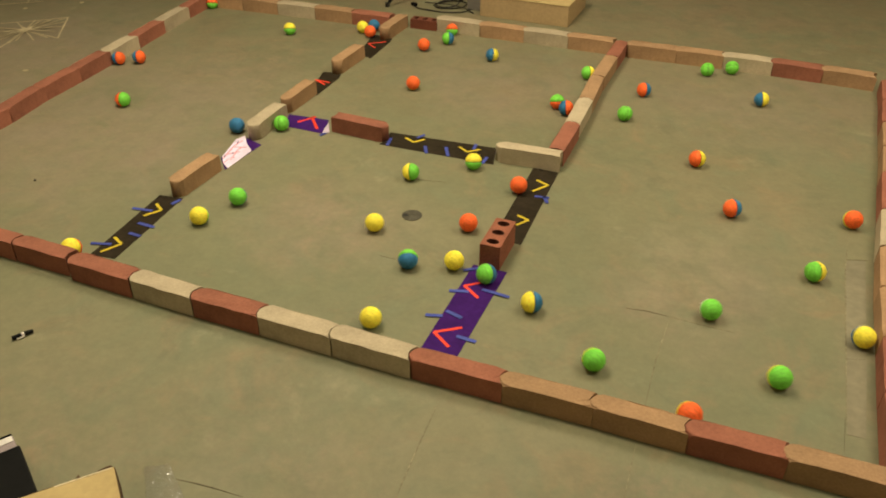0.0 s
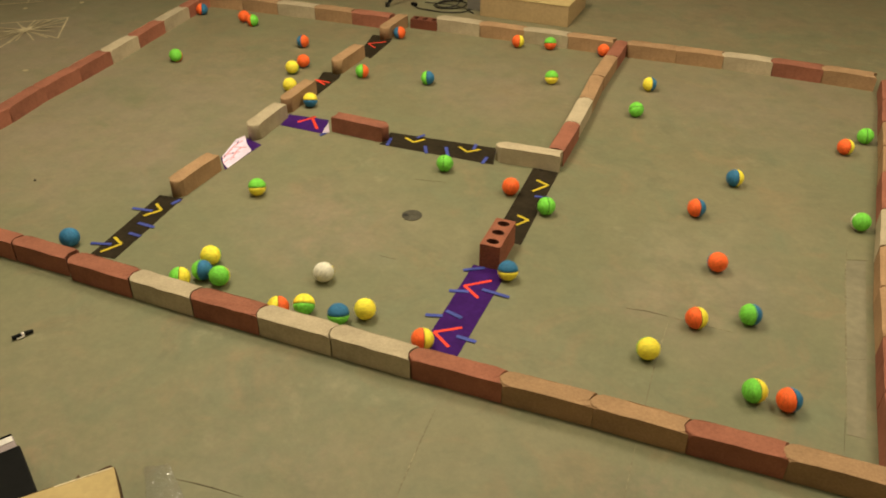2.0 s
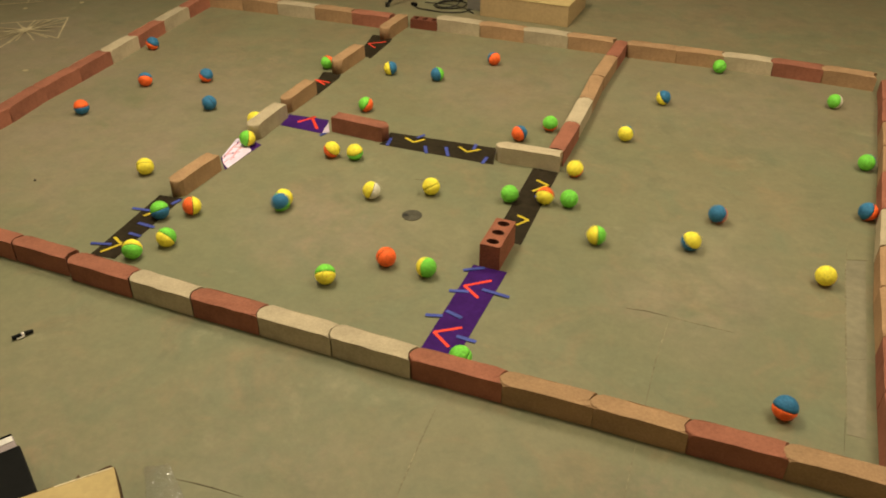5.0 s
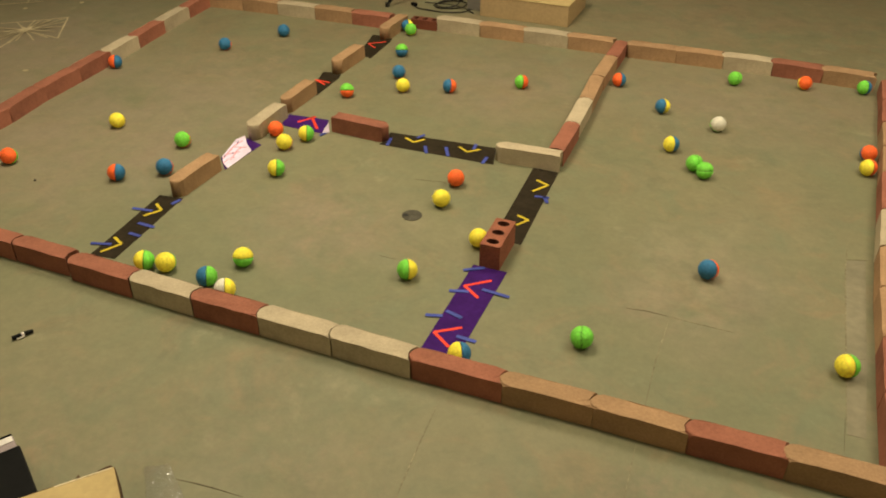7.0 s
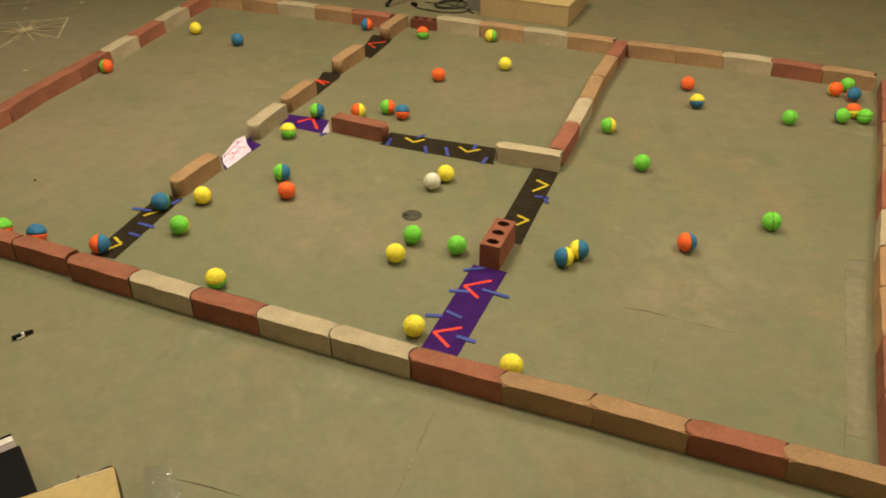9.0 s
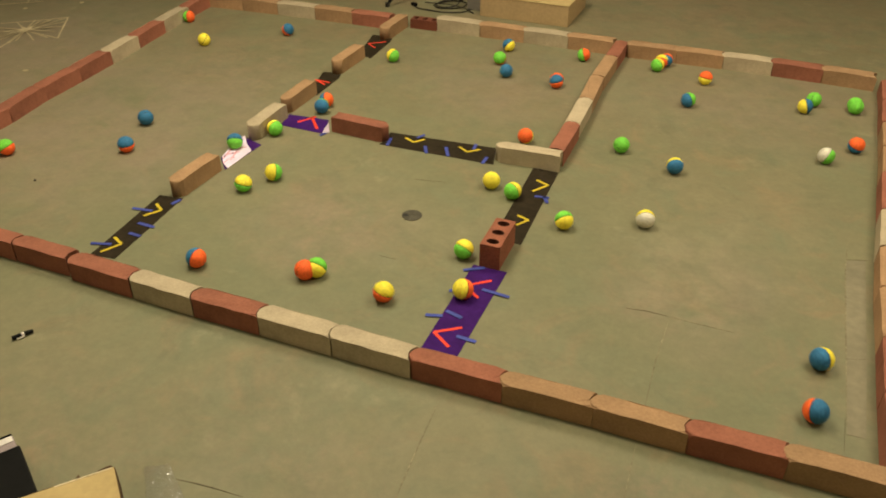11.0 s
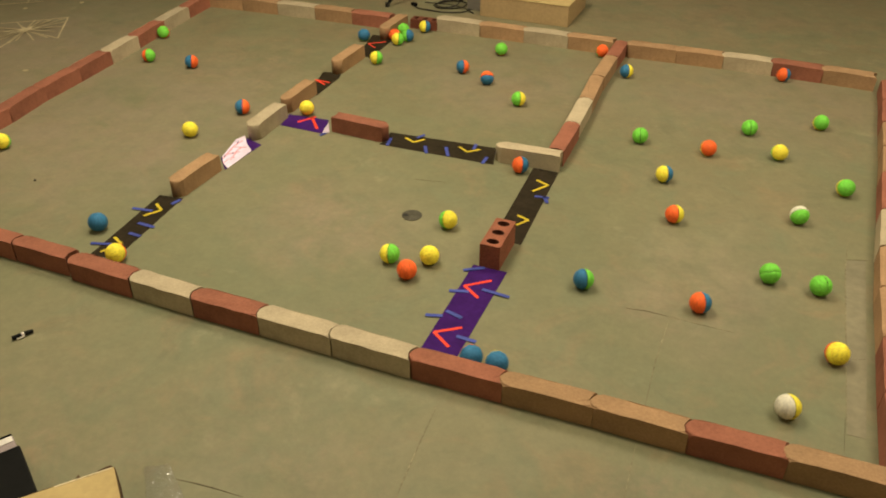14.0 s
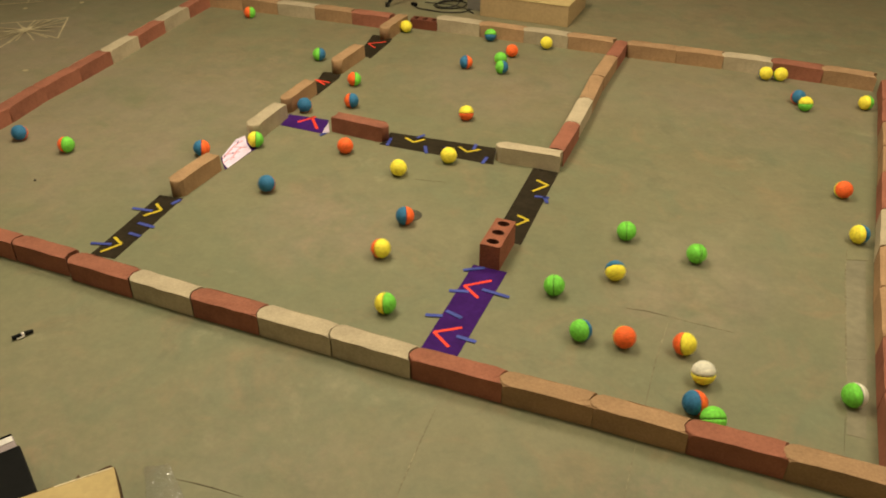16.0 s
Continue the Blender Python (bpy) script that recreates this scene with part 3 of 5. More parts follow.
part("torn_corner", prism_bm([(0.166, 0.1545), (0.206, 0.1545), (0.204, 0.159), (0.196, 0.161)], 0.195, 0.199), CARD_SHADED_EDGE, carton)
part("rim", box_bm(0.055, 0.205, 0.1470, 0.1518, 0.1978, 0.1990, 0.0004), CARD_RIM, carton, "bright frayed paper rim")
case = new("tool_case")
case.matrix_basis = pose(0.445, -0.799, 0, 0, 0, -32.1)
tagged(case, "black plastic case with a pale end on the floor", "case")
part("body", box_bm(0.0, 0.30, -0.160, 0.000, 0.0, 0.06, 0.006), BLACK_PLASTIC, case)
part("end_cap", box_bm(-0.063, -0.001, -0.152, -0.008, 0.004, 0.054, 0.005), CAP_PLASTIC, case, "pinkish grey end piece")
part("white_plate", box_bm(-0.058, -0.032, -0.074, -0.012, 0.0545, 0.0565, 0.0006), WHITE_PLASTIC, case, "white plate")
part("end_rim", box_bm(-0.069, -0.0635, -0.150, -0.010, 0.002, 0.056, 0.001), BLACK_PLASTIC, case, "black end rim")
torch = new("small_torch")
torch.matrix_basis = pose(-0.011, -0.352, 0.0095, 0, 0, 60.0)
tagged(torch, "small black and steel pocket torch lying on the floor", "torch")
part("grip", tube_bm([(-0.037, 0, 0), (-0.004, 0, 0)], 0.0088, 12), BLACK_PLASTIC, torch, "black grip")
part("collar", tube_bm([(-0.0038, 0, 0), (0.006, 0, 0)], 0.0094, 12), STEEL, torch, "bright steel collar")
part("head", tube_bm([(0.0062, 0, 0), (0.022, 0, 0)], 0.0085, 12), BLACK_PLASTIC, torch, "black head")
part("tip", tube_bm([(0.0222, 0, 0), (0.037, 0, 0)], 0.0068, 12), BLACK_PLASTIC, torch, "black tip")
part("clip", box_bm(-0.024, 0.004, -0.0125, -0.0095, -0.006, 0.0, 0.0008), STEEL, torch, "steel clip")
def crumpled_bag(corners):
    """A thin clear bag: a wrinkled sheet over a flat one."""
    bm = bmesh.new()
    n = 22
    a, b, c, d = [Vector((*q, 0)) for q in corners]
    for layer in (0, 1):
        grid = []
        for i in range(n + 1):
            row = []
            for j in range(n + 1):
                s, t = i / n, j / n
                p = (a * (1 - s) + b * s) * (1 - t) + (d * (1 - s) + c * s) * t
                rim = min(s, 1 - s, t, 1 - t)
                h = 0.002 + layer * (0.002 + min(rim * 6, 1) * (0.006 + 0.030 * abs(noise.noise(p * 85))))
                p += Vector((noise.noise(p * 30), noise.noise(p * 31 + Vector((5, 0, 0))), 0)) * 0.006
                row.append(bm.verts.new((p.x, p.y, h)))
            grid.append(row)
        for i in range(n):
            for j in range(n):
                bm.faces.new((grid[i][j], grid[i + 1][j], grid[i + 1][j + 1], grid[i][j + 1]))
    return bm


tagged(part("plastic_bag", crumpled_bag(((0.814, -0.693), (0.881, -0.651), (1.020, -0.752), (0.928, -0.811))), FILM, smooth=False), "crumpled clear plastic bag lying on the floor", "plastic bag")
crate = new("cardboard_crate")
crate.matrix_basis = pose(0.645, 4.135, 0, 0, 0, -1.0)
tagged(crate, "large plain brown cardboard box behind the arena", "box")
part("body", box_bm(-0.345, 0.345, -0.265, 0.265, 0.0, 0.152, 0.003), CARD, crate)
part("flap", box_bm(-0.346, 0.346, -0.268, -0.001, 0.1535, 0.1575, 0.001), CARD_TOP, crate, "pale top flap")
part("flap", box_bm(-0.346, 0.346, 0.001, 0.268, 0.1535, 0.1575, 0.001), CARD_TOP, crate, "pale top flap")
# plain dark grey column at the left end of the crate
grey_column = new("grey_column")
grey_column.matrix_basis = pose(0.215, 4.075, 0, 0, 0, 0)
tagged(grey_column, "dark grey column with a black top beside a cardboard box", "case")
part("body", box_bm(-0.065, 0.070, -0.09, 0.12, 0.0, 0.26, 0.006), GREY_METAL, grey_column)
part("lid", box_bm(-0.067, 0.072, -0.092, 0.122, 0.261, 0.285, 0.004), BLACK_PLASTIC, grey_column)
def smooth_line(points, count=8):
    """A soft curve through the points."""
    p = [Vector(q) for q in points]
    out = []
    for i in range(len(p) - 1):
        a, b, c, d = p[max(i - 1, 0)], p[i], p[i + 1], p[min(i + 2, len(p) - 1)]
        for k in range(count):
            t = k / count
            out.append(0.5 * ((2 * b) + (c - a) * t + (2 * a - 5 * b + 4 * c - d) * t * t + (3 * b - a - 3 * c + d) * t ** 3))
    return out + [p[-1]]


tagged(part("cable", tube_bm(smooth_line(((-0.270, 3.891, 0.007), (-0.197, 3.843, 0.007), (-0.107, 3.835, 0.007), (-0.018, 3.826, 0.007), (0.056, 3.842, 0.007), (0.136, 3.876, 0.007), (0.174, 3.937, 0.007), (0.164, 4.042, 0.007), (0.096, 4.124, 0.007), (-0.008, 4.129, 0.007), (-0.089, 4.063, 0.007), (-0.115, 3.972, 0.007), (-0.063, 3.915, 0.007), (0.028, 3.938, 0.007), (0.104, 4.000, 0.007), (0.111, 4.083, 0.007))), 0.0046, 6), CABLE, smooth=True), "black cable lying in loops on the floor", "cable")
tagged(part("cable", tube_bm(smooth_line(((-0.201, 3.968, 0.020), (-0.095, 3.981, 0.020), (0.024, 3.983, 0.020), (0.145, 3.940, 0.020), (0.239, 3.889, 0.007))), 0.0046, 6), CABLE, smooth=True), "black cable lying in loops on the floor", "cable")
tagged(part("cable", tube_bm(smooth_line(((-0.092, 3.891, 0.028), (-0.081, 4.007, 0.028), (-0.023, 4.080, 0.028), (0.056, 4.049, 0.028), (0.064, 3.941, 0.028), (-0.007, 3.880, 0.028), (-0.076, 3.898, 0.028))), 0.0042, 6), CABLE, smooth=True), "black cable lying in loops on the floor", "cable")
tagged(part("plug", box_bm(-0.025, 0.025, -0.014, 0.014, 0.0, 0.024, 0.004), BLACK_PLASTIC), "black plug at the end of a cable", "plug").matrix_basis = pose(-0.271, 3.915, 0, 0, 0, -25)
stand = new("tripod_stand")
tagged(stand, "black metal tripod stand behind the arena", "stand")
hub = Vector((-0.259, 4.087, 0.42))
for foot in ((-0.453, 3.807), (-0.573, 4.427), (0.034, 4.157)):
    f = Vector((*foot, 0.012))
    leg = part("leg", tube_bm([f, f * 0.45 + hub * 0.55, hub], 0.013, 8), BLACK_PLASTIC, stand)
    part("rubber_foot", tube_bm([f - Vector((0, 0, 0.012)), f + Vector((0, 0, 0.02))], 0.018, 8), CABLE, leg)
part("pole", tube_bm([hub - Vector((0, 0, 0.06)), hub + Vector((0, 0, 0.9))], 0.016, 8), BLACK_PLASTIC, stand)


# ---- the rolling balls ----
from mathutils import Quaternion
BALL_R = 0.0425
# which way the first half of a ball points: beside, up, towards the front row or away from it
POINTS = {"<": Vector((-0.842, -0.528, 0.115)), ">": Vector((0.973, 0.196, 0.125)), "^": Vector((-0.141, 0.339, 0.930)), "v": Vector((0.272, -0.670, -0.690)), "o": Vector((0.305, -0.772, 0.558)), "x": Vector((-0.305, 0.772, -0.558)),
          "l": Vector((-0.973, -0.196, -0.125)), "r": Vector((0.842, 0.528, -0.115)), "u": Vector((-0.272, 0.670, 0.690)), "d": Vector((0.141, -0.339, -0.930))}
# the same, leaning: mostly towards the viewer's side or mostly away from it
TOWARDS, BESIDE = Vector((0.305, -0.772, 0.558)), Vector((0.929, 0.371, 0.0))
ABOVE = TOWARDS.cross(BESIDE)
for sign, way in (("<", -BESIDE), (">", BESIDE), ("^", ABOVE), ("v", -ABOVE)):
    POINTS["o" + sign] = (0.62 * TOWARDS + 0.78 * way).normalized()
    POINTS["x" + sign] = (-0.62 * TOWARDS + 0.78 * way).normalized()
half_meshes = {}


def half_mesh(key):
    """Half a ball: a shell that turns in at the seam."""
    if key not in half_meshes:
        bm = bmesh.new()
        n, rings = 28, []
        for k in range(9):
            a = radians(2.2 + k * 87.8 / 8)
            rr = BALL_R * (0.985 if k == 0 else 1.0)
            if k == 8:
                rings.append([bm.verts.new((0, 0, BALL_R))])
            else:
                rings.append([bm.verts.new((rr * math.cos(a) * math.cos(2 * math.pi * i / n), rr * math.cos(a) * math.sin(2 * math.pi * i / n), rr * math.sin(a))) for i in range(n)])
        inner = [bm.verts.new((v.co.x * 0.95, v.co.y * 0.95, 0.0004)) for v in rings[0]]
        rings.insert(0, inner)
        for a, b in zip(rings, rings[1:]):
            for i in range(n):
                j = (i + 1) % n
                bm.faces.new((a[i], a[j], b[j], b[i]) if len(b) > 1 else (a[i], a[j], b[0]))
        me = bpy.data.meshes.new("half_shell")
        bm.to_mesh(me)
        bm.free()
        me.materials.append(RUBBER[key])
        for f in me.polygons:
            f.use_smooth = True
        half_meshes[key] = me
    return half_meshes[key]


def seam_mesh():
    if "seam" not in half_meshes:
        bm = bmesh.new()
        n = 28
        lo = [bm.verts.new((0.965 * BALL_R * math.cos(2 * math.pi * i / n), 0.965 * BALL_R * math.sin(2 * math.pi * i / n), -0.0012)) for i in range(n)]
        hi = [bm.verts.new((v.co.x, v.co.y, 0.0012)) for v in lo]
        for i in range(n):
            bm.faces.new((lo[i], lo[(i + 1) % n], hi[(i + 1) % n], hi[i]))
        me = bpy.data.meshes.new("seam")
        bm.to_mesh(me)
        bm.free()
        me.materials.append(SEAM)
        half_meshes["seam"] = me
    return half_meshes["seam"]


def ball(first, second):
    """A self-rolling ball of two screwed halves."""
    thing = new("rolling_ball")
    words = BALL_WORDS[first] if first == second else BALL_WORDS[first] + " and " + BALL_WORDS[second]
    tagged(thing, words + " two-part rubber ball rolling on the floor", "ball", "rolling balls")
    for key, turn in ((first, 0), (second, 180)):
        ob = new("half_shell", half_mesh(key))
        ob.parent = thing
        ob.matrix_basis = pose(0, 0, 0, turn, 0, 0)
        ob["label"] = BALL_WORDS[key] + " half"
    ob = new("seam", seam_mesh())
    ob.parent = thing
    return thing


def rolled(keys, step=0.1):
    """Rows for walk(): along the keys of (seconds, x, y, pointing), rolling as it goes."""
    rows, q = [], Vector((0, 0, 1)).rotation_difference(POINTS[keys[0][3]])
    pts = [Vector((k[1], k[2])) for k in keys]
    n = len(keys)
    slope = []
    for i in range(n):
        a, b = max(i - 1, 0), min(i + 1, n - 1)
        v = (pts[b] - pts[a]) / (keys[b][0] - keys[a][0])
        if 0 < i < n - 1:
            p, s = pts[i] - pts[i - 1], pts[i + 1] - pts[i]
            for c in (0, 1):
                if p[c] * s[c] <= 0:
                    v[c] = 0.0
                else:
                    lim = 2.0 * min(abs(p[c]) / (keys[i][0] - keys[i - 1][0]), abs(s[c]) / (keys[i + 1][0] - keys[i][0]))
                    v[c] = max(-lim, min(lim, v[c]))
        slope.append(v)
    rows.append((keys[0][0], Matrix.LocRotScale((pts[0].x, pts[0].y, BALL_R), q, None)))
    for i in range(n - 1):
        t0, t1 = keys[i][0], keys[i + 1][0]
        span = t1 - t0
        count = max(1, round(span / step))
        way = pts[i + 1] - pts[i]
        turn = min(way.length / BALL_R, 0.72 * count)
        axis = Vector((-way.y, way.x, 0)).normalized() if way.length > 1e-5 else Vector((1, 0, 0))
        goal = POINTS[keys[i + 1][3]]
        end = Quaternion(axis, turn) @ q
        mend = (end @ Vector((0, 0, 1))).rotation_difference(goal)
        m_axis, m_angle = mend.to_axis_angle()
        for k in range(1, count + 1):
            s = k / count
            h0, h1 = 2 * s ** 3 - 3 * s ** 2 + 1, s ** 3 - 2 * s ** 2 + s
            h2, h3 = 1 - h0, s ** 3 - s ** 2
            p = h0 * pts[i] + h1 * span * slope[i] + h2 * pts[i + 1] + h3 * span * slope[i + 1]
            o = Quaternion(m_axis, m_angle * s) @ Quaternion(axis, turn * s) @ q
            rows.append((t0 + span * s, Matrix.LocRotScale((p.x, p.y, BALL_R), o, None)))
        q = rows[-1][1].to_quaternion()
    return rows


def motions():
    walk(ball("g", "o"), rolled(((0, -1.690, 3.234, "d"), (0.5, -1.574, 3.037, "d"), (1, -1.467, 2.716, "^"), (1.5, -1.337, 2.498, "^"), (2, -1.243, 2.193, "o"), (2.5, -1.221, 1.858, "o"), (3, -1.291, 1.546, "^"), (3.5, -1.411, 1.253, "o"), (4, -1.462, 1.048, "x"), (4.2, -1.459, 0.984, "x"), (5.4, -1.382, 0.649, "x"), (6.5, -1.114, 0.435, "o"), (7, -1.131, 0.680, "x"), (7.5, -1.139, 0.970, "l"), (8, -1.226, 1.295, "l"), (8.5, -1.358, 1.593, "<"), (9, -1.533, 1.864, "l"), (9.2, -1.533, 1.946, "l"), (10.4, -1.607, 2.545, "l"), (11.5, -1.680, 3.143, "<"), (12, -1.662, 3.234, "r"), (12.5, -1.539, 3.037, "^"), (13, -1.593, 2.759, "o"), (13.5, -1.553, 2.408, "o"), (14, -1.408, 2.124, ">"), (14.5, -1.242, 1.809, "r"), (15, -1.110, 1.492, "r"), (15.5, -1.012, 1.218, "r"), (16, -0.954, 0.892, ">"))))
    walk(ball("y", "g"), rolled(((0, -0.823, 2.945, "^"), (0.5, -0.508, 2.907, "v"), (1, -0.288, 2.911, ">"), (1.5, -0.448, 2.639, "o"), (2, -0.424, 2.303, "o"), (2.5, -0.272, 1.986, "o"), (3, -0.245, 1.752, "o"), (3.5, -0.228, 1.430, "o"), (4, -0.227, 1.170, "o"), (4.2, -0.235, 1.039, "o"), (5.7, -0.165, 2.240, "o"), (6.5, -0.061, 2.871, "r"), (7, -0.017, 3.268, "x"), (7.5, 0.065, 3.376, ">"), (8, 0.091, 3.274, "^"), (8.5, 0.354, 3.344, "o"), (9, 0.559, 3.365, "<"), (10.2, 0.325, 3.016, "<"), (11.3, 0.048, 2.700, "o"), (11.5, 0.070, 2.762, "o"), (12, 0.400, 2.820, "^"), (12.5, 0.692, 2.864, "^"), (13, 0.924, 3.049, "o"), (13.5, 0.885, 2.700, "o"), (14, 1.071, 2.376, "r"), (14.5, 1.340, 2.164, "x"), (15, 1.344, 2.008, "^"), (15.5, 1.089, 1.755, "^"), (16, 0.953, 1.544, "o"))))
    walk(ball("y", "y"), rolled(((0, -0.357, 3.180, "o"), (0.5, -0.341, 3.041, "o"), (1, -0.303, 2.771, "o"), (1.5, -0.310, 2.393, "o"), (2, -0.288, 2.046, "o"), (2.5, -0.257, 1.747, "o"), (3, -0.236, 1.442, "o"), (3.5, -0.243, 1.178, "o"), (4, -0.243, 0.799, "o"), (4.2, -0.255, 0.647, "o"), (5.2, -0.459, 0.876, "o"), (6.3, -0.735, 0.744, "o"), (6.5, -0.775, 0.881, "o"), (7, -0.912, 1.235, "o"), (7.5, -1.035, 1.596, "o"), (8, -1.159, 1.967, "o"), (8.5, -1.301, 2.331, "o"), (9, -1.453, 2.695, "o"), (9.2, -1.522, 2.832, "o"), (10.2, -1.462, 2.532, "o"), (11.3, -1.157, 2.514, "o"), (11.5, -1.067, 2.405, "o"), (12, -0.832, 2.092, "o"), (12.5, -0.580, 1.906, "o"), (13, -0.244, 1.762, "o"), (13.5, -0.284, 1.617, "o"), (14, -0.467, 1.293, "o"), (14.5, -0.595, 0.969, "o"), (15, -0.677, 0.614, "o"), (15.5, -0.702, 0.254, "o"), (16, -0.710, 0.118, "o"))))
    walk(ball("o", "b"), rolled(((0, -0.265, 3.112, "o"), (0.5, -0.303, 3.199, "o"), (1, -0.267, 3.008, "v"), (1.5, -0.335, 2.709, "o"), (2, -0.413, 2.427, "o"), (2.5, -0.364, 2.073, ">"), (3, -0.337, 1.741, ">"), (3.5, -0.557, 1.546, "o"), (4, -0.851, 1.493, "o"), (4.2, -0.963, 1.487, "o"), (5.2, -1.202, 1.865, "o"), (6.3, -1.437, 2.246, "o"), (6.5, -1.533, 2.153, "o"), (7, -1.534, 1.950, "<"), (7.5, -1.361, 1.611, "o"), (8, -1.327, 1.279, "o"), (8.5, -1.371, 0.928, "o"), (9, -1.404, 0.664, "x"), (10.2, -1.096, 1.883, "x"), (11.3, -0.787, 3.101, "o"), (11.5, -0.916, 3.111, "o"), (12, -1.223, 3.096, "o"), (12.5, -1.414, 2.988, "o"), (13, -1.366, 2.758, "^"), (13.5, -1.232, 2.444, "r"), (14, -1.078, 2.139, "r"), (14.5, -0.897, 1.852, "r"), (15, -0.710, 1.595, "r"), (15.5, -0.489, 1.338, "r"), (16, -0.273, 1.130, "r"))))
    walk(ball("o", "b"), rolled(((0, -0.298, 3.245, "x"), (0.5, -0.360, 3.260, "x"), (1, -0.394, 3.260, "x"), (1.5, -0.456, 3.072, ">"), (2, -0.606, 2.754, ">"), (2.5, -0.794, 2.472, "o"), (3, -0.979, 2.191, "o"), (3.5, -1.148, 1.909, "o"), (4, -1.323, 1.627, "o"), (4.2, -1.408, 1.533, "o"), (5.2, -1.162, 1.256, "o"), (6.3, -0.823, 1.107, "<"), (6.5, -0.738, 0.995, "<"), (7, -0.503, 0.748, "<"), (7.5, -0.251, 0.526, "<"), (8, -0.113, 0.320, "x"), (8.5, -0.129, 0.143, "r"), (9, -0.131, 0.206, "<"), (9.2, -0.166, 0.250, "<"), (9.6, -0.140, 0.400, "<"), (11.3, 0.429, 0.264, "v"), (11.5, 0.545, 0.304, "ov"), (12, 0.800, 0.507, "o"), (12.5, 1.022, 0.764, "o"), (13, 1.257, 1.029, "o"), (13.5, 1.416, 1.352, "<"), (14, 1.327, 1.584, "<"), (14.5, 1.114, 1.483, "x"), (15, 0.840, 1.287, "^"), (15.5, 0.538, 1.101, "u"), (16, 0.246, 0.932, "x"))))
    walk(ball("o", "b"), rolled(((0, -1.555, 2.007, ">"), (0.5, -1.579, 2.203, "o"), (1, -1.482, 2.514, "o"), (1.5, -1.434, 2.770, "o"), (2, -1.282, 3.057, "o"), (2.5, -1.203, 3.243, ">"), (3, -1.194, 3.182, "o"), (3.5, -1.215, 2.889, "d"), (4, -1.271, 2.576, "x"), (5.2, -0.755, 1.864, "x"), (6.5, -0.238, 1.151, "r"), (7, -0.321, 0.887, "x"), (7.5, -0.466, 0.622, "x"), (8, -0.541, 0.446, "d"), (8.5, -0.507, 0.169, "x"), (9, -0.444, 0.170, "d"), (9.2, -0.425, 0.171, "d"), (10.2, -0.554, 0.661, "d"), (11.3, -0.683, 1.152, "o"), (11.5, -0.678, 1.283, "o"), (12, -0.698, 1.627, "o"), (12.5, -0.652, 1.857, "o"), (13, -0.353, 1.851, "o"), (13.5, -0.245, 1.770, "o"), (14, -0.371, 1.657, "r"), (14.5, -0.671, 1.542, "x"), (15, -0.904, 1.361, "x"), (15.5, -1.099, 1.125, "x"), (16, -1.290, 0.908, "x"))))
    walk(ball("b", "o"), rolled(((0, -1.446, 2.075, "l"), (0.5, -1.592, 2.291, "^"), (1, -1.624, 2.601, "l"), (1.5, -1.647, 2.819, "l"), (2, -1.674, 3.080, "r"), (2.5, -1.679, 3.234, "x"), (3, -1.550, 3.047, "r"), (3.5, -1.423, 2.734, "v"), (4, -1.247, 2.413, "^"), (5.1, -1.540, 2.310, "^"), (6.3, -1.290, 2.126, "v"), (6.5, -1.225, 2.223, "v"), (7, -1.069, 2.500, "o"), (7.5, -0.916, 2.801, "o"), (8, -0.785, 3.138, "o"), (8.5, -0.644, 3.255, "d"), (9, -0.358, 3.247, "<"), (9.5, -0.165, 2.920, "<"), (11.3, 1.328, 2.748, "<"), (11.5, 1.350, 2.863, "<"), (12, 1.330, 2.825, "x"), (12.5, 1.314, 2.818, "x"), (13, 1.225, 2.771, "u"), (13.5, 1.114, 2.827, "^"), (14, 0.792, 2.612, "v"), (14.5, 0.527, 2.336, "d"), (15, 0.297, 2.039, "o"), (15.5, 0.083, 1.785, "o"), (16, -0.052, 1.815, "o"))))
    walk(ball("g", "o"), rolled(((0, -1.078, 1.478, ">"), (0.5, -1.068, 1.850, ">"), (1, -1.080, 2.227, ">"), (1.5, -1.098, 2.610, ">"), (2, -1.173, 3.003, ">"), (2.5, -1.078, 3.246, "^"), (3, -0.808, 3.213, "o"), (3.5, -0.476, 3.253, "<"), (4, -0.289, 3.262, "d"), (5.2, -0.252, 2.287, "d"), (6.5, -0.215, 1.313, "o"), (7, -0.427, 1.174, "o"), (7.5, -0.607, 0.923, "o"), (8, -0.672, 0.617, "o"), (8.5, -0.665, 0.291, "o"), (9, -0.621, 0.151, "^"), (10.2, -0.966, 0.504, "^"), (11.3, -1.312, 0.858, ">"), (11.5, -1.347, 1.007, ">"), (12, -1.419, 1.364, "r"), (12.5, -1.531, 1.709, "r"), (13, -1.558, 1.995, "r"), (13.5, -1.587, 2.248, "r"), (14, -1.611, 2.537, "o"), (14.5, -1.619, 2.916, "d"), (15, -1.671, 3.234, "o"), (15.5, -1.654, 3.216, "<"), (16, -1.295, 3.154, "r"))))
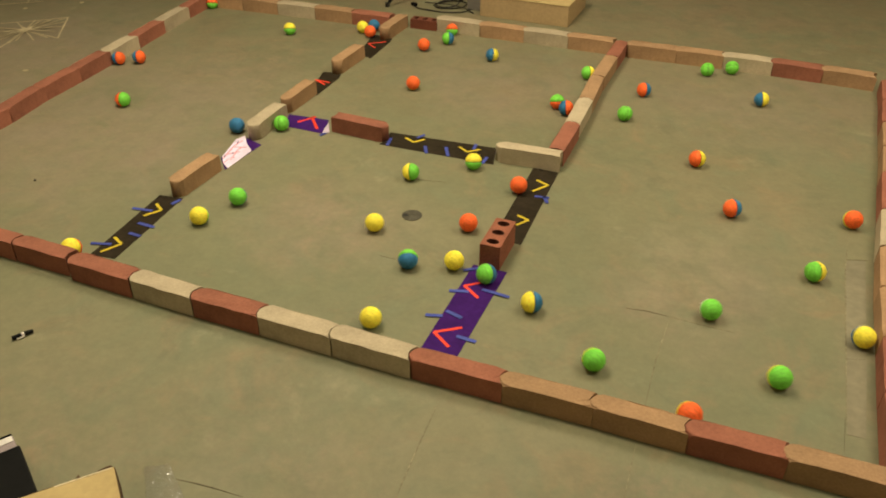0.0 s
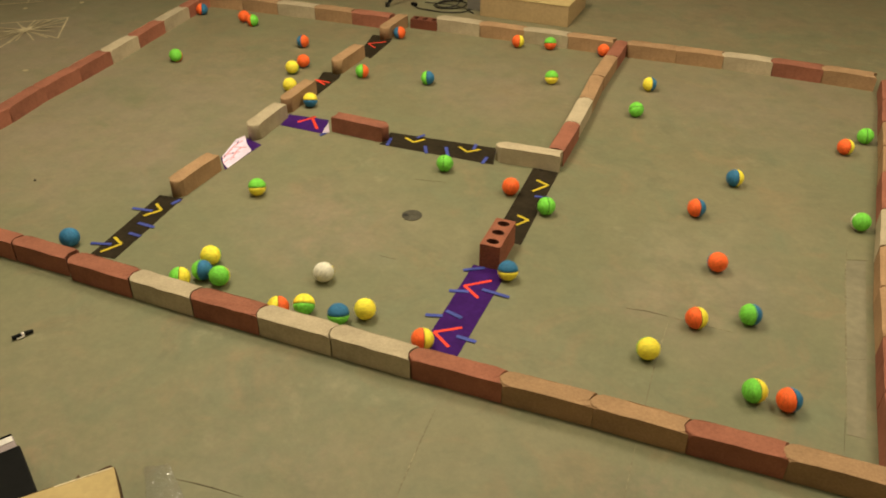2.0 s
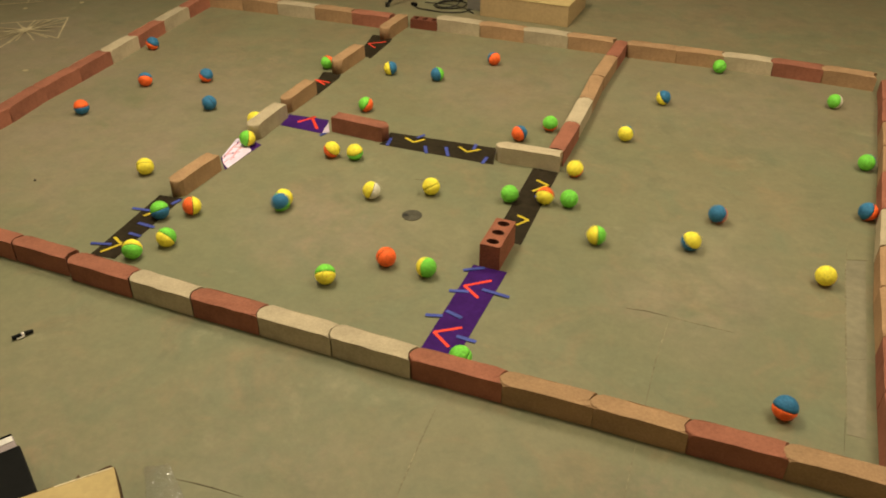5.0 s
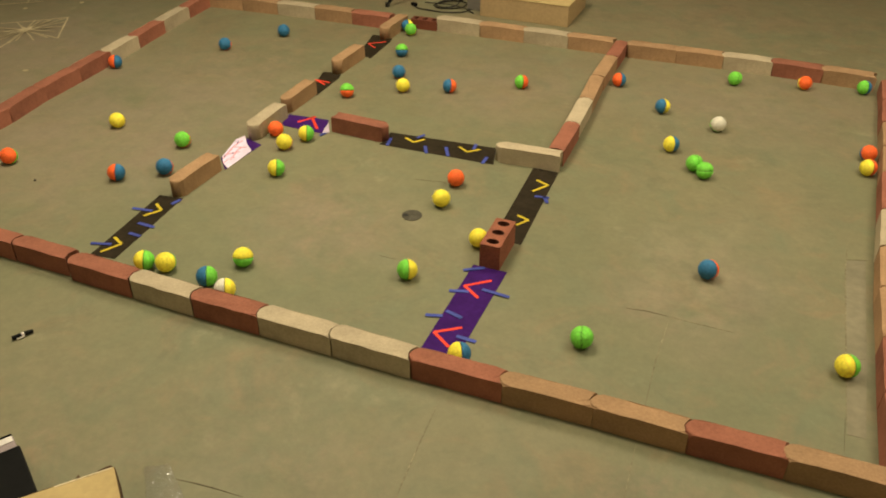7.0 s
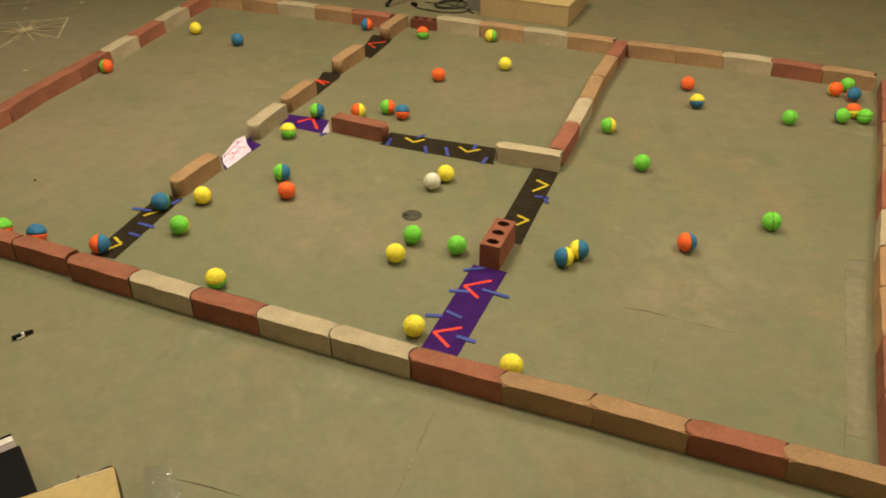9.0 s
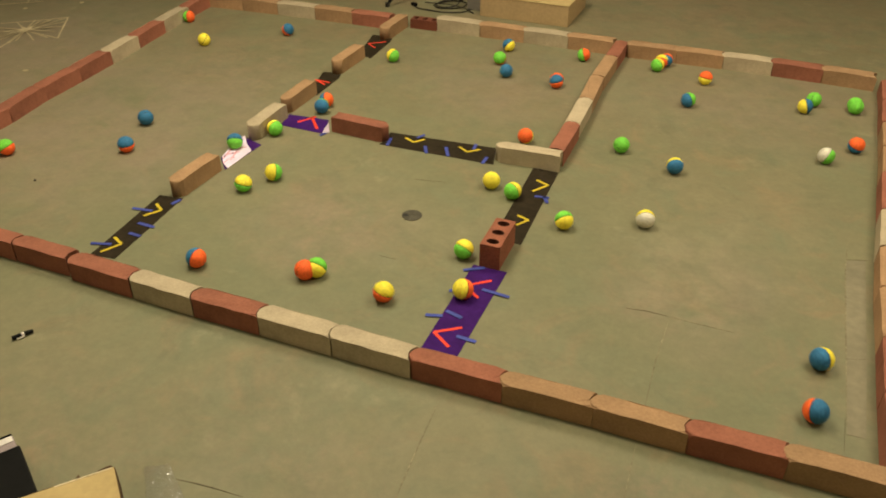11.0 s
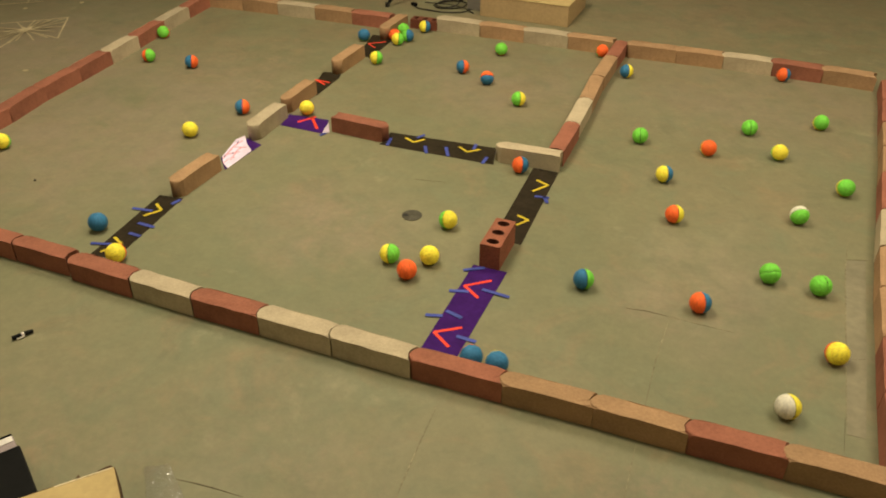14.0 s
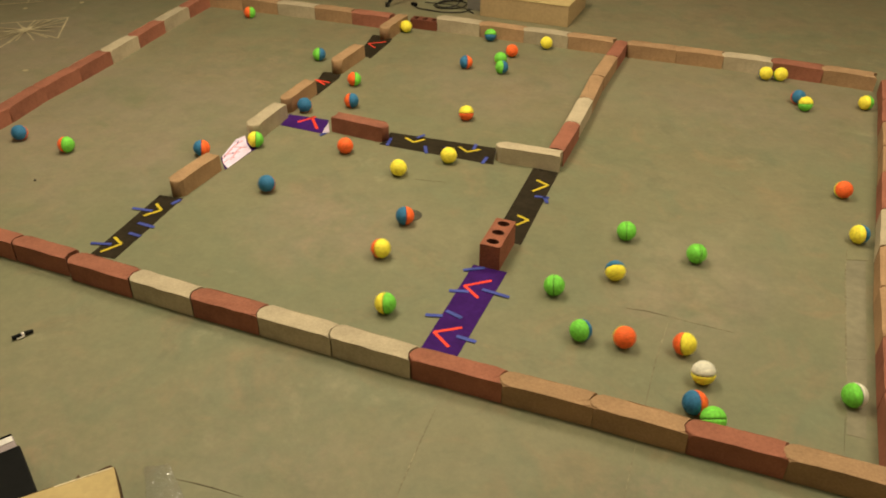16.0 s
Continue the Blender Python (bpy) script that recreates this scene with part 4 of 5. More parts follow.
    walk(ball("b", "b"), rolled(((0, -0.259, 1.433, "o"), (0.5, -0.374, 1.138, "o"), (1, -0.416, 0.829, "o"), (1.5, -0.378, 0.502, "o"), (2, -0.288, 0.199, "o"), (2.5, -0.208, 0.144, "o"), (3, -0.230, 0.395, "o"), (3.5, -0.328, 0.637, "o"), (4, -0.434, 0.946, "o"), (5.2, -0.609, 1.764, "o"), (6.5, -0.784, 2.582, "o"), (7, -0.845, 2.896, "o"), (7.5, -0.940, 3.249, "o"), (8, -0.991, 3.237, "o"), (8.5, -1.022, 2.902, "o"), (9, -1.042, 2.609, "o"), (10.2, -0.882, 1.816, "o"), (11.5, -0.722, 1.024, "o"), (12, -0.596, 0.723, "o"), (12.5, -0.437, 0.428, "o"), (13, -0.253, 0.185, "o"), (13.5, -0.169, 0.141, "o"), (14, -0.263, 0.345, "o"), (14.5, -0.459, 0.463, "o"), (15, -0.745, 0.538, "o"), (15.5, -1.003, 0.530, "o"), (16, -1.286, 0.523, "o"))))
    walk(ball("o", "y"), rolled(((0, -0.222, 0.138, "x"), (0.5, -0.098, 0.168, "d"), (1, 0.216, 0.210, "x"), (1.5, 0.521, 0.205, "x"), (2, 0.807, 0.117, "r"), (2.5, 0.777, 0.171, "o"), (3, 0.477, 0.129, "o"), (3.5, 0.289, 0.132, "o"), (4, 0.144, 0.141, "<"), (5.1, 0.030, 0.671, "<"), (6.3, -0.084, 1.200, "o"), (6.5, -0.144, 1.218, "o"), (7, 0.088, 1.357, "x"), (7.5, 0.387, 1.473, "v"), (8, 0.559, 1.580, "<"), (8.5, 0.724, 1.470, "x"), (9, 1.011, 1.357, "x"), (9.2, 1.134, 1.322, "r"), (11.2, 1.460, 0.400, "r"), (11.5, 1.521, 0.294, "o>"), (12, 1.555, 0.124, "x"), (12.5, 1.871, 0.261, "x"), (13, 2.178, 0.372, "^"), (13.5, 2.490, 0.516, "x^"), (14, 2.807, 0.638, "x"), (14.5, 2.894, 0.737, "d"), (15, 2.663, 0.740, "o"), (15.5, 2.392, 0.623, "o"), (16, 2.080, 0.440, "o"))))
    walk(ball("o", "b"), rolled(((0, 0.193, 3.013, "o"), (0.5, 0.251, 3.288, "o"), (1, 0.179, 3.219, "^"), (1.5, -0.069, 3.246, "x"), (2, -0.061, 3.171, ">"), (2.5, -0.071, 3.077, "o"), (3, 0.164, 3.050, "o"), (3.5, 0.505, 2.954, "o"), (4, 0.844, 2.862, "o"), (4.2, 0.986, 2.872, "o"), (5.2, 0.693, 2.953, "o"), (6.3, 0.730, 2.651, "x"), (6.5, 0.588, 2.640, "x"), (7, 0.240, 2.495, "x"), (7.5, -0.083, 2.351, "^"), (8, -0.038, 2.198, "o"), (8.5, 0.223, 2.025, "d"), (9, 0.511, 1.945, "d"), (10.2, 0.901, 2.399, "d"), (11.3, 1.292, 2.852, "o"), (11.5, 1.313, 2.972, "o"), (12, 1.332, 2.969, "o"), (12.5, 1.336, 2.919, "o"), (13, 1.204, 2.948, "o"), (13.5, 0.904, 2.782, "r"), (14, 0.584, 2.732, "r"), (14.5, 0.239, 2.621, "^"), (15, -0.064, 2.495, "u"), (15.5, -0.008, 2.290, "r"), (16, 0.169, 1.977, "l"))))
    walk(ball("g", "o"), rolled(((0, 0.260, 3.376, "d"), (0.5, 0.122, 3.326, "d"), (1, -0.069, 3.168, "x"), (1.5, -0.052, 2.781, "<"), (2, 0.021, 2.414, "<"), (2.5, 0.026, 2.035, "l"), (3, 0.027, 1.813, "<"), (3.5, 0.197, 1.824, "o"), (4, 0.531, 1.838, "<"), (5.2, 0.251, 1.985, "<"), (6.3, 0.547, 2.096, "r"), (6.5, 0.423, 2.099, "r"), (7, 0.075, 2.102, "^"), (7.5, -0.080, 2.094, "r"), (8, -0.027, 1.896, "<"), (8.5, 0.142, 1.784, "o"), (9, 0.403, 1.977, "<"), (10.2, 0.860, 2.655, "<"), (11.3, 1.316, 3.332, "o"), (11.5, 1.258, 3.326, "o"), (12, 1.075, 3.368, "o"), (12.5, 1.038, 3.281, "o"), (13, 1.044, 3.010, "o"), (13.5, 1.365, 3.144, "o"), (14, 1.354, 3.366, "x"), (14.5, 1.252, 3.370, "<"), (15, 1.042, 3.283, "<"), (15.5, 0.666, 3.222, "r"), (16, 0.789, 3.130, "x"))))
    walk(ball("g", "b"), rolled(((0, 0.301, 3.194, "<"), (0.5, 0.296, 3.372, ">"), (1, 0.366, 3.221, ">"), (1.5, 0.404, 2.799, "l"), (2, 0.449, 2.470, "l"), (2.5, 0.507, 2.107, "l"), (3, 0.541, 1.770, "r"), (3.5, 0.581, 1.803, "r"), (4, 0.593, 2.134, "r"), (4.2, 0.558, 2.265, "r"), (5.4, 0.441, 2.690, "r"), (6.5, 0.309, 3.110, "^"), (7, 0.098, 2.855, "^"), (7.5, -0.076, 2.567, "<"), (8, -0.093, 2.316, "<"), (8.5, -0.064, 2.044, "<"), (9, 0.053, 1.773, "<"), (9.2, 0.083, 1.759, "<"), (10.4, 0.558, 2.410, "<"), (11.5, 1.033, 3.061, "o"), (12, 1.059, 3.208, "o"), (12.5, 0.897, 3.152, "u"), (13, 0.574, 3.041, "x^"), (13.5, 0.218, 3.012, "x"), (14, 0.018, 3.139, "l"), (14.5, 0.079, 3.376, "x"), (15, 0.363, 3.220, "<"), (15.5, 0.605, 3.113, "d"), (16, 0.819, 2.820, "<"))))
    walk(ball("y", "b"), rolled(((0, 0.690, 3.008, "r"), (0.5, 0.454, 2.754, "u"), (1, 0.249, 2.468, "^"), (1.5, 0.055, 2.169, "<"), (2, -0.058, 1.891, "^"), (2.5, -0.062, 1.768, "<"), (3, -0.053, 1.771, "^"), (3.5, -0.009, 1.824, "x"), (4, 0.164, 1.930, "l"), (5.2, 0.165, 2.653, "l"), (6.5, 0.167, 3.376, "o"), (7, -0.072, 3.334, "r"), (7.5, -0.032, 3.376, "x"), (8, 0.242, 3.107, "o"), (8.5, 0.491, 2.926, "o"), (9, 0.821, 2.885, "o"), (9.2, 0.965, 2.903, "o"), (10.4, 0.696, 3.051, "o"), (11.5, 0.764, 3.350, "u"), (12, 0.477, 3.376, "x"), (12.5, 0.247, 3.365, "^"), (13, -0.035, 3.376, "^"), (13.5, -0.038, 3.376, "^"), (14, 0.053, 3.365, "<"), (14.5, 0.183, 3.338, "^"), (15, 0.496, 3.365, "o"), (15.5, 0.735, 3.363, "o"), (16, 0.962, 3.370, "o"))))
    walk(ball("o", "y"), rolled(((0, 0.397, 2.359, "o"), (0.5, 0.601, 2.676, "o"), (1, 0.759, 3.037, "o"), (1.5, 0.779, 3.376, ">"), (2, 0.771, 3.328, "<"), (2.5, 0.738, 3.252, ">"), (3, 0.836, 2.946, "o<"), (3.5, 0.930, 2.561, "o"), (4, 1.100, 2.274, "^"), (4.4, 0.850, 1.680, "^"), (4.9, 1.460, 1.300, "^"), (6.3, 2.179, 3.376, "o"), (6.5, 2.303, 3.299, "o"), (7, 2.642, 3.290, "o"), (7.5, 2.880, 3.378, ">"), (8, 2.978, 3.147, "o"), (8.5, 2.978, 3.138, "o"), (9, 2.817, 3.256, "o"), (9.2, 2.726, 3.329, "o"), (10.4, 2.145, 3.328, "o"), (11.5, 1.564, 3.326, "x"), (12, 1.557, 3.381, "^"), (12.5, 1.644, 3.151, "r"), (13, 1.751, 2.768, "<"), (13.5, 1.933, 2.417, "<"), (14, 2.189, 2.143, "o"), (14.5, 2.514, 1.981, "o"), (15, 2.867, 1.918, "o"), (15.5, 2.942, 1.925, "o"), (16, 2.845, 1.933, "o"))))
    walk(ball("g", "y"), rolled(((0, 1.357, 2.938, "<"), (0.5, 1.356, 3.218, "o"), (1, 1.361, 3.369, "o"), (1.5, 1.257, 3.154, "x"), (2, 1.162, 2.775, "^"), (2.5, 1.068, 2.411, "<"), (3, 1.049, 2.036, "l"), (3.5, 1.111, 1.728, "l"), (4, 1.149, 1.530, "x"), (4.5, 1.460, 1.300, "x"), (6.3, 2.808, 0.665, "o"), (6.5, 2.897, 0.671, "o"), (7, 2.840, 0.580, "r"), (7.5, 2.548, 0.519, "^"), (8, 2.307, 0.425, "^"), (8.5, 2.018, 0.291, "x^"), (9, 1.741, 0.138, "x"), (9.2, 1.648, 0.141, "x"), (10.4, 1.661, 0.788, "x"), (11.5, 1.675, 1.435, "o"), (12, 1.812, 1.587, "l"), (12.5, 2.060, 1.518, "d"), (13, 2.318, 1.590, "d"), (13.5, 2.602, 1.763, "o"), (14, 2.855, 1.955, "o"), (14.5, 2.961, 2.135, "^"), (15, 2.974, 2.480, "r"), (15.5, 2.935, 2.790, "<"), (16, 2.983, 3.105, "r"))))
    walk(ball("o", "g"), rolled(((0, 1.293, 2.423, "d"), (0.5, 1.070, 2.788, "o"), (1, 0.900, 3.028, "^"), (1.5, 0.865, 3.342, "o"), (2, 0.990, 3.370, "d"), (2.5, 1.182, 3.213, "d"), (3, 1.277, 2.894, "<"), (3.5, 1.235, 2.508, "<"), (4, 1.206, 2.125, "<"), (4.2, 1.209, 1.969, "<"), (5.4, 1.377, 2.207, "<"), (6.5, 1.133, 2.357, "d"), (7, 1.010, 2.633, "r"), (7.5, 0.788, 2.937, "r"), (8, 0.493, 3.150, "r"), (8.5, 0.311, 3.211, "o"), (9, 0.091, 3.234, "^"), (9.2, -0.059, 3.314, "^"), (10.4, 0.470, 3.109, "^"), (11.5, 0.998, 2.905, "o"), (12, 1.233, 3.056, "o"), (12.5, 1.360, 3.287, "^"), (13, 1.294, 3.376, "o"), (13.5, 1.056, 3.218, "^"), (14, 0.712, 3.134, "x"), (14.5, 0.380, 3.067, "x"), (15, 0.175, 3.006, "x"), (15.5, 0.036, 2.580, "<"), (16, 0.034, 2.278, "<"))))
    walk(ball("o", "b"), rolled(((0, 1.364, 2.357, ">"), (0.5, 1.370, 2.676, "<"), (1, 1.360, 2.960, "o"), (1.5, 1.356, 3.218, "o"), (2, 1.360, 3.376, "o"), (2.5, 1.299, 3.250, "d"), (3, 1.349, 2.976, "x"), (3.5, 1.352, 2.538, ">"), (4, 1.377, 2.228, "d"), (4.2, 1.377, 2.143, "d"), (5.2, 1.173, 1.917, "d"), (6.3, 1.051, 2.196, "r"), (6.5, 0.942, 2.270, "r"), (7, 0.622, 2.404, "r"), (7.5, 0.260, 2.391, "x"), (8, 0.006, 2.286, "x"), (8.5, 0.212, 2.312, "d"), (9, 0.490, 2.547, "o"), (9.2, 0.601, 2.625, "o"), (10.4, 0.259, 2.210, "o"), (11.5, -0.082, 1.795, "^"), (12, 0.016, 2.003, "l"), (12.5, -0.052, 2.353, "<"), (13, -0.074, 2.612, "r"), (13.5, -0.091, 2.835, "<"), (14, -0.072, 3.113, "o"), (14.5, -0.024, 3.226, "o"), (15, 0.102, 3.297, "o"), (15.5, 0.368, 3.098, "r"), (16, 0.576, 2.816, "r"))))
    walk(ball("g", "g"), rolled(((0, -0.048, 1.551, ">"), (0.5, 0.005, 1.464, "v"), (1, 0.325, 1.419, "<"), (1.5, 0.632, 1.398, "^"), (2, 0.966, 1.455, ">"), (2.5, 1.236, 1.540, "v"), (3, 1.257, 1.522, "<"), (3.5, 1.156, 1.520, "^"), (4, 0.971, 1.248, ">"), (5.2, 1.460, 1.300, ">"), (6.3, 1.921, 1.467, "v"), (6.5, 1.971, 1.604, "v"), (7, 2.142, 1.939, "<"), (7.5, 2.339, 2.262, "^"), (8, 2.567, 2.551, ">"), (8.5, 2.714, 2.739, "v"), (9, 2.573, 2.714, "<"), (9.2, 2.426, 2.666, "<"), (10.4, 2.697, 2.831, "<"), (11.5, 2.693, 3.148, "^"), (12, 2.475, 2.912, ">"), (12.5, 2.298, 2.804, "v"), (13, 2.025, 2.816, "<"), (13.5, 1.870, 2.532, "^"), (14, 1.828, 2.155, ">"), (14.5, 1.842, 1.776, "v"), (15, 1.818, 1.391, "<"), (15.5, 1.762, 1.013, "^"), (16, 1.756, 0.654, ">"))))
    walk(ball("g", "y"), rolled(((0, 0.843, 1.307, ">"), (0.5, 0.752, 1.573, ">"), (1, 0.610, 1.451, "d"), (1.5, 0.386, 1.158, "^"), (2, 0.221, 0.886, "^"), (2.5, 0.066, 0.595, "x"), (3, -0.024, 0.537, ">"), (3.5, -0.025, 0.773, "o"), (4, 0.064, 1.131, "<"), (5.2, -0.129, 1.343, "<"), (6.5, 0.141, 1.497, "<"), (7, 0.144, 1.491, "r"), (7.5, 0.158, 1.497, "r"), (8, 0.125, 1.506, "r"), (8.5, 0.045, 1.678, "d"), (9, 0.036, 1.484, "d"), (9.2, -0.019, 1.302, "d"), (11.3, -0.049, 1.528, "o"), (11.5, -0.049, 1.634, "o"), (12, 0.031, 1.920, "o"), (12.5, -0.045, 2.225, "r"), (13, -0.060, 2.454, "d"), (13.5, 0.046, 2.821, "<"), (14, -0.019, 3.048, "r"), (14.5, 0.040, 3.301, "o"), (15, 0.145, 3.370, "o"), (15.5, 0.480, 3.097, "o"), (16, 0.765, 2.961, "o"))))
    walk(ball("y", "g"), rolled(((0, 1.095, 1.528, "^"), (0.5, 0.872, 1.207, "o"), (1, 0.706, 0.863, "o^"), (1.5, 0.520, 0.559, "o"), (2, 0.360, 0.314, "o"), (2.5, 0.229, 0.348, "x"), (3, -0.024, 0.307, "d"), (3.5, -0.010, 0.220, "d"), (4, 0.023, 0.416, "x"), (4.2, 0.102, 0.559, "x"), (5.4, 0.098, 0.253, "x"), (6.5, 0.394, 0.174, "x>"), (7, 0.493, 0.354, "^"), (7.5, 0.363, 0.669, "<"), (8, 0.101, 0.808, "o"), (8.5, -0.045, 0.655, "x"), (9, 0.088, 0.463, "x"), (9.2, 0.144, 0.334, "r"), (10.4, 0.178, 0.711, "r"), (11.5, 0.073, 1.075, "^"), (12, -0.046, 1.420, "<"), (12.4, -0.049, 1.682, "o"), (12.5, -0.081, 1.748, "o"), (13, 0.024, 1.926, "x"), (13.5, 0.057, 2.287, "u"), (14, -0.000, 2.665, "<"), (14.5, -0.083, 3.046, "<"), (15, 0.019, 3.257, "x"), (15.5, 0.085, 3.376, "r"), (16, -0.072, 3.312, "o"))))
    walk(ball("b", "g"), rolled(((0, 0.188, 0.773, "x"), (0.5, -0.026, 0.547, "x"), (1, 0.012, 0.356, "l"), (1.5, 0.189, 0.186, "d"), (2, 0.391, 0.211, ">"), (2.5, 0.578, 0.358, "o"), (3, 0.794, 0.574, "o"), (3.5, 0.844, 0.887, "o"), (4, 0.910, 1.175, "o"), (4.2, 0.896, 1.197, "o"), (5.6, -0.140, 0.400, "o"), (6.5, -0.893, 0.118, "x"), (7, -0.789, 0.171, "x"), (7.5, -0.654, 0.296, "o"), (8, -0.468, 0.382, "o"), (8.5, -0.184, 0.461, "o"), (9, -0.119, 0.597, "o"), (10.8, -0.140, 1.210, "o"), (11.5, -0.237, 1.410, "o"), (12, -0.254, 1.766, "o"), (12.5, -0.269, 2.035, "o"), (13, -0.275, 2.302, "<"), (13.5, -0.299, 2.689, "o"), (14, -0.273, 3.031, "o"), (14.5, -0.303, 3.261, "o"), (15, -0.360, 3.260, "o"), (15.5, -0.380, 2.910, "r"), (16, -0.378, 2.575, "r"))))
    walk(ball("y", "g"), rolled(((0, 0.123, 0.560, "o"), (0.5, -0.036, 0.448, "^"), (1, 0.116, 0.205, "r"), (1.5, 0.293, 0.130, "r"), (2, 0.337, 0.135, "r"), (2.5, 0.167, 0.147, "<"), (3, -0.023, 0.132, "o"), (3.5, -0.008, 0.136, "o"), (4, 0.066, 0.172, "x"), (4.2, 0.054, 0.265, "x"), (6.5, -0.015, 0.126, "o"), (7, 0.126, 0.178, "<"), (7.5, 0.354, 0.133, "x"), (8, 0.603, 0.346, "^"), (8.5, 0.830, 0.557, "u"), (9, 1.081, 0.783, "x"), (9.2, 1.194, 0.868, "x"), (10.2, 1.278, 0.534, "x"), (11.3, 1.347, 0.871, "x"), (11.5, 1.353, 0.935, "x"), (12, 1.365, 1.245, "l"), (12.5, 1.351, 1.574, "<"), (13, 1.290, 1.530, "x"), (13.5, 1.287, 1.300, "x"), (14, 1.181, 0.956, "o>"), (14.5, 1.077, 0.888, "o"), (15, 0.883, 0.732, "o"), (15.5, 0.925, 0.442, "o>"), (16, 1.180, 0.293, "l"))))
    walk(ball("y", "w"), rolled(((0, 0.884, 0.809, "o"), (0.5, 0.682, 0.552, "o"), (1, 0.656, 0.227, "o"), (1.5, 0.731, 0.125, "x"), (2, 0.859, 0.385, "x"), (2.5, 0.958, 0.685, "l"), (3, 1.032, 1.046, "l"), (3.5, 1.041, 1.395, "l"), (4, 0.987, 1.585, "l"), (4.2, 0.911, 1.576, "l"), (5.2, 0.705, 0.921, "l"), (6.3, 0.498, 0.266, "o"), (6.5, 0.496, 0.137, "o"), (7, 0.550, 0.139, "r"), (7.5, 0.747, 0.392, "x"), (8, 0.878, 0.633, "l"), (8.5, 0.938, 0.986, "x<"), (9, 0.979, 1.257, "x"), (9.9, 1.460, 1.300, "x"), (11.3, 2.154, 1.302, "r"), (11.5, 2.256, 1.210, "r"), (12, 2.450, 0.929, "r"), (12.5, 2.568, 0.607, "r"), (13, 2.638, 0.265, "r"), (13.5, 2.670, 0.140, "r"), (14, 2.653, 0.290, "r"), (14.5, 2.810, 0.578, "x"), (15, 2.817, 0.655, "<"), (15.5, 2.559, 0.618, "o"), (16, 2.373, 0.353, "d"))))
    walk(ball("o", "b"), rolled(((0, 1.381, 1.380, "o"), (0.5, 1.510, 1.034, "o"), (1, 1.769, 0.945, "o"), (1.5, 2.060, 0.936, "o"), (2, 2.346, 1.070, "o"), (2.5, 2.611, 1.242, "o"), (3, 2.827, 1.478, ">"), (3.5, 2.943, 1.715, "o"), (4, 2.883, 1.867, "r"), (4.8, 2.945, 1.748, "r"), (6.3, 2.955, 1.984, "o"), (6.5, 2.959, 2.090, "o"), (7, 2.972, 2.398, "o"), (7.5, 2.980, 2.652, "o"), (8, 2.967, 2.893, "<"), (8.5, 2.981, 3.034, "<"), (9, 2.918, 3.213, "x"), (10.2, 2.275, 3.298, "x"), (11.5, 1.631, 3.382, "o"), (12, 1.644, 3.337, "o"), (12.5, 1.730, 3.155, "o"), (13, 1.984, 3.188, "o"), (13.5, 2.296, 3.348, "o"), (14, 2.512, 3.382, "<"), (14.5, 2.789, 3.380, "d"), (15, 2.977, 3.382, "^"), (15.5, 2.867, 3.183, "^"), (16, 2.609, 3.040, "x"))))
    walk(ball("o", "o"), rolled(((0, 1.274, 0.968, "o"), (0.5, 1.357, 0.992, "o"), (1, 1.355, 0.804, "o"), (1.5, 1.344, 0.931, "o"), (2, 1.349, 1.355, "o"), (2.5, 1.322, 1.582, "o"), (3, 1.344, 1.444, "o"), (3.5, 1.250, 1.032, "o"), (4, 1.293, 0.690, "o"), (4.2, 1.318, 0.539, "o"), (5.2, 1.017, 0.605, "o"), (6.3, 1.227, 0.831, "o"), (6.5, 1.205, 0.977, "o"), (7, 1.074, 1.333, "o"), (7.5, 0.957, 1.573, "o"), (8, 0.824, 1.444, "o"), (8.5, 0.571, 1.133, "o"), (9, 0.369, 0.911, "o"), (9.2, 0.247, 0.861, "o"), (10.4, 0.601, 0.545, "o"), (11.5, 0.955, 0.228, "o"), (12, 1.261, 0.119, "o"), (12.5, 1.363, 0.130, "o"), (13, 1.364, 0.127, "o"), (13.5, 1.268, 0.268, "o"), (14, 1.165, 0.532, "o"), (14.5, 1.102, 0.772, "o"), (15, 0.966, 1.019, "o"), (15.5, 0.721, 1.264, "o"), (16, 0.409, 1.439, "o"))))
    walk(ball("g", "b"), rolled(((0, 1.140, 0.601, "x^"), (0.5, 1.346, 0.504, "r"), (1, 1.371, 0.295, "o>"), (1.5, 1.267, 0.115, "o"), (2, 1.043, 0.165, "d"), (2.5, 0.807, 0.284, "<"), (3, 0.606, 0.456, "<"), (3.5, 0.356, 0.593, "<"), (4, 0.077, 0.705, "o<"), (4.2, -0.028, 0.723, "<"), (5.4, -0.078, 0.415, "<"), (6.5, 0.180, 0.240, "o"), (7, 0.434, 0.182, "r"), (7.5, 0.590, 0.340, "x"), (8, 0.613, 0.632, "<"), (8.5, 0.495, 0.894, "<"), (9, 0.254, 1.059, "<"), (9.2, 0.166, 1.122, "<"), (10.6, 0.050, 1.680, "<"), (11.5, 0.046, 2.062, "x"), (12, 0.047, 2.394, "x<"), (12.5, -0.007, 2.730, "<"), (13, -0.063, 3.068, "l"), (13.5, -0.072, 3.298, "d"), (14, -0.065, 3.248, "o"), (14.5, -0.009, 3.103, "o"), (15, 0.137, 3.125, "d"), (15.5, 0.241, 3.323, "x"), (16, 0.552, 3.376, "^"))))
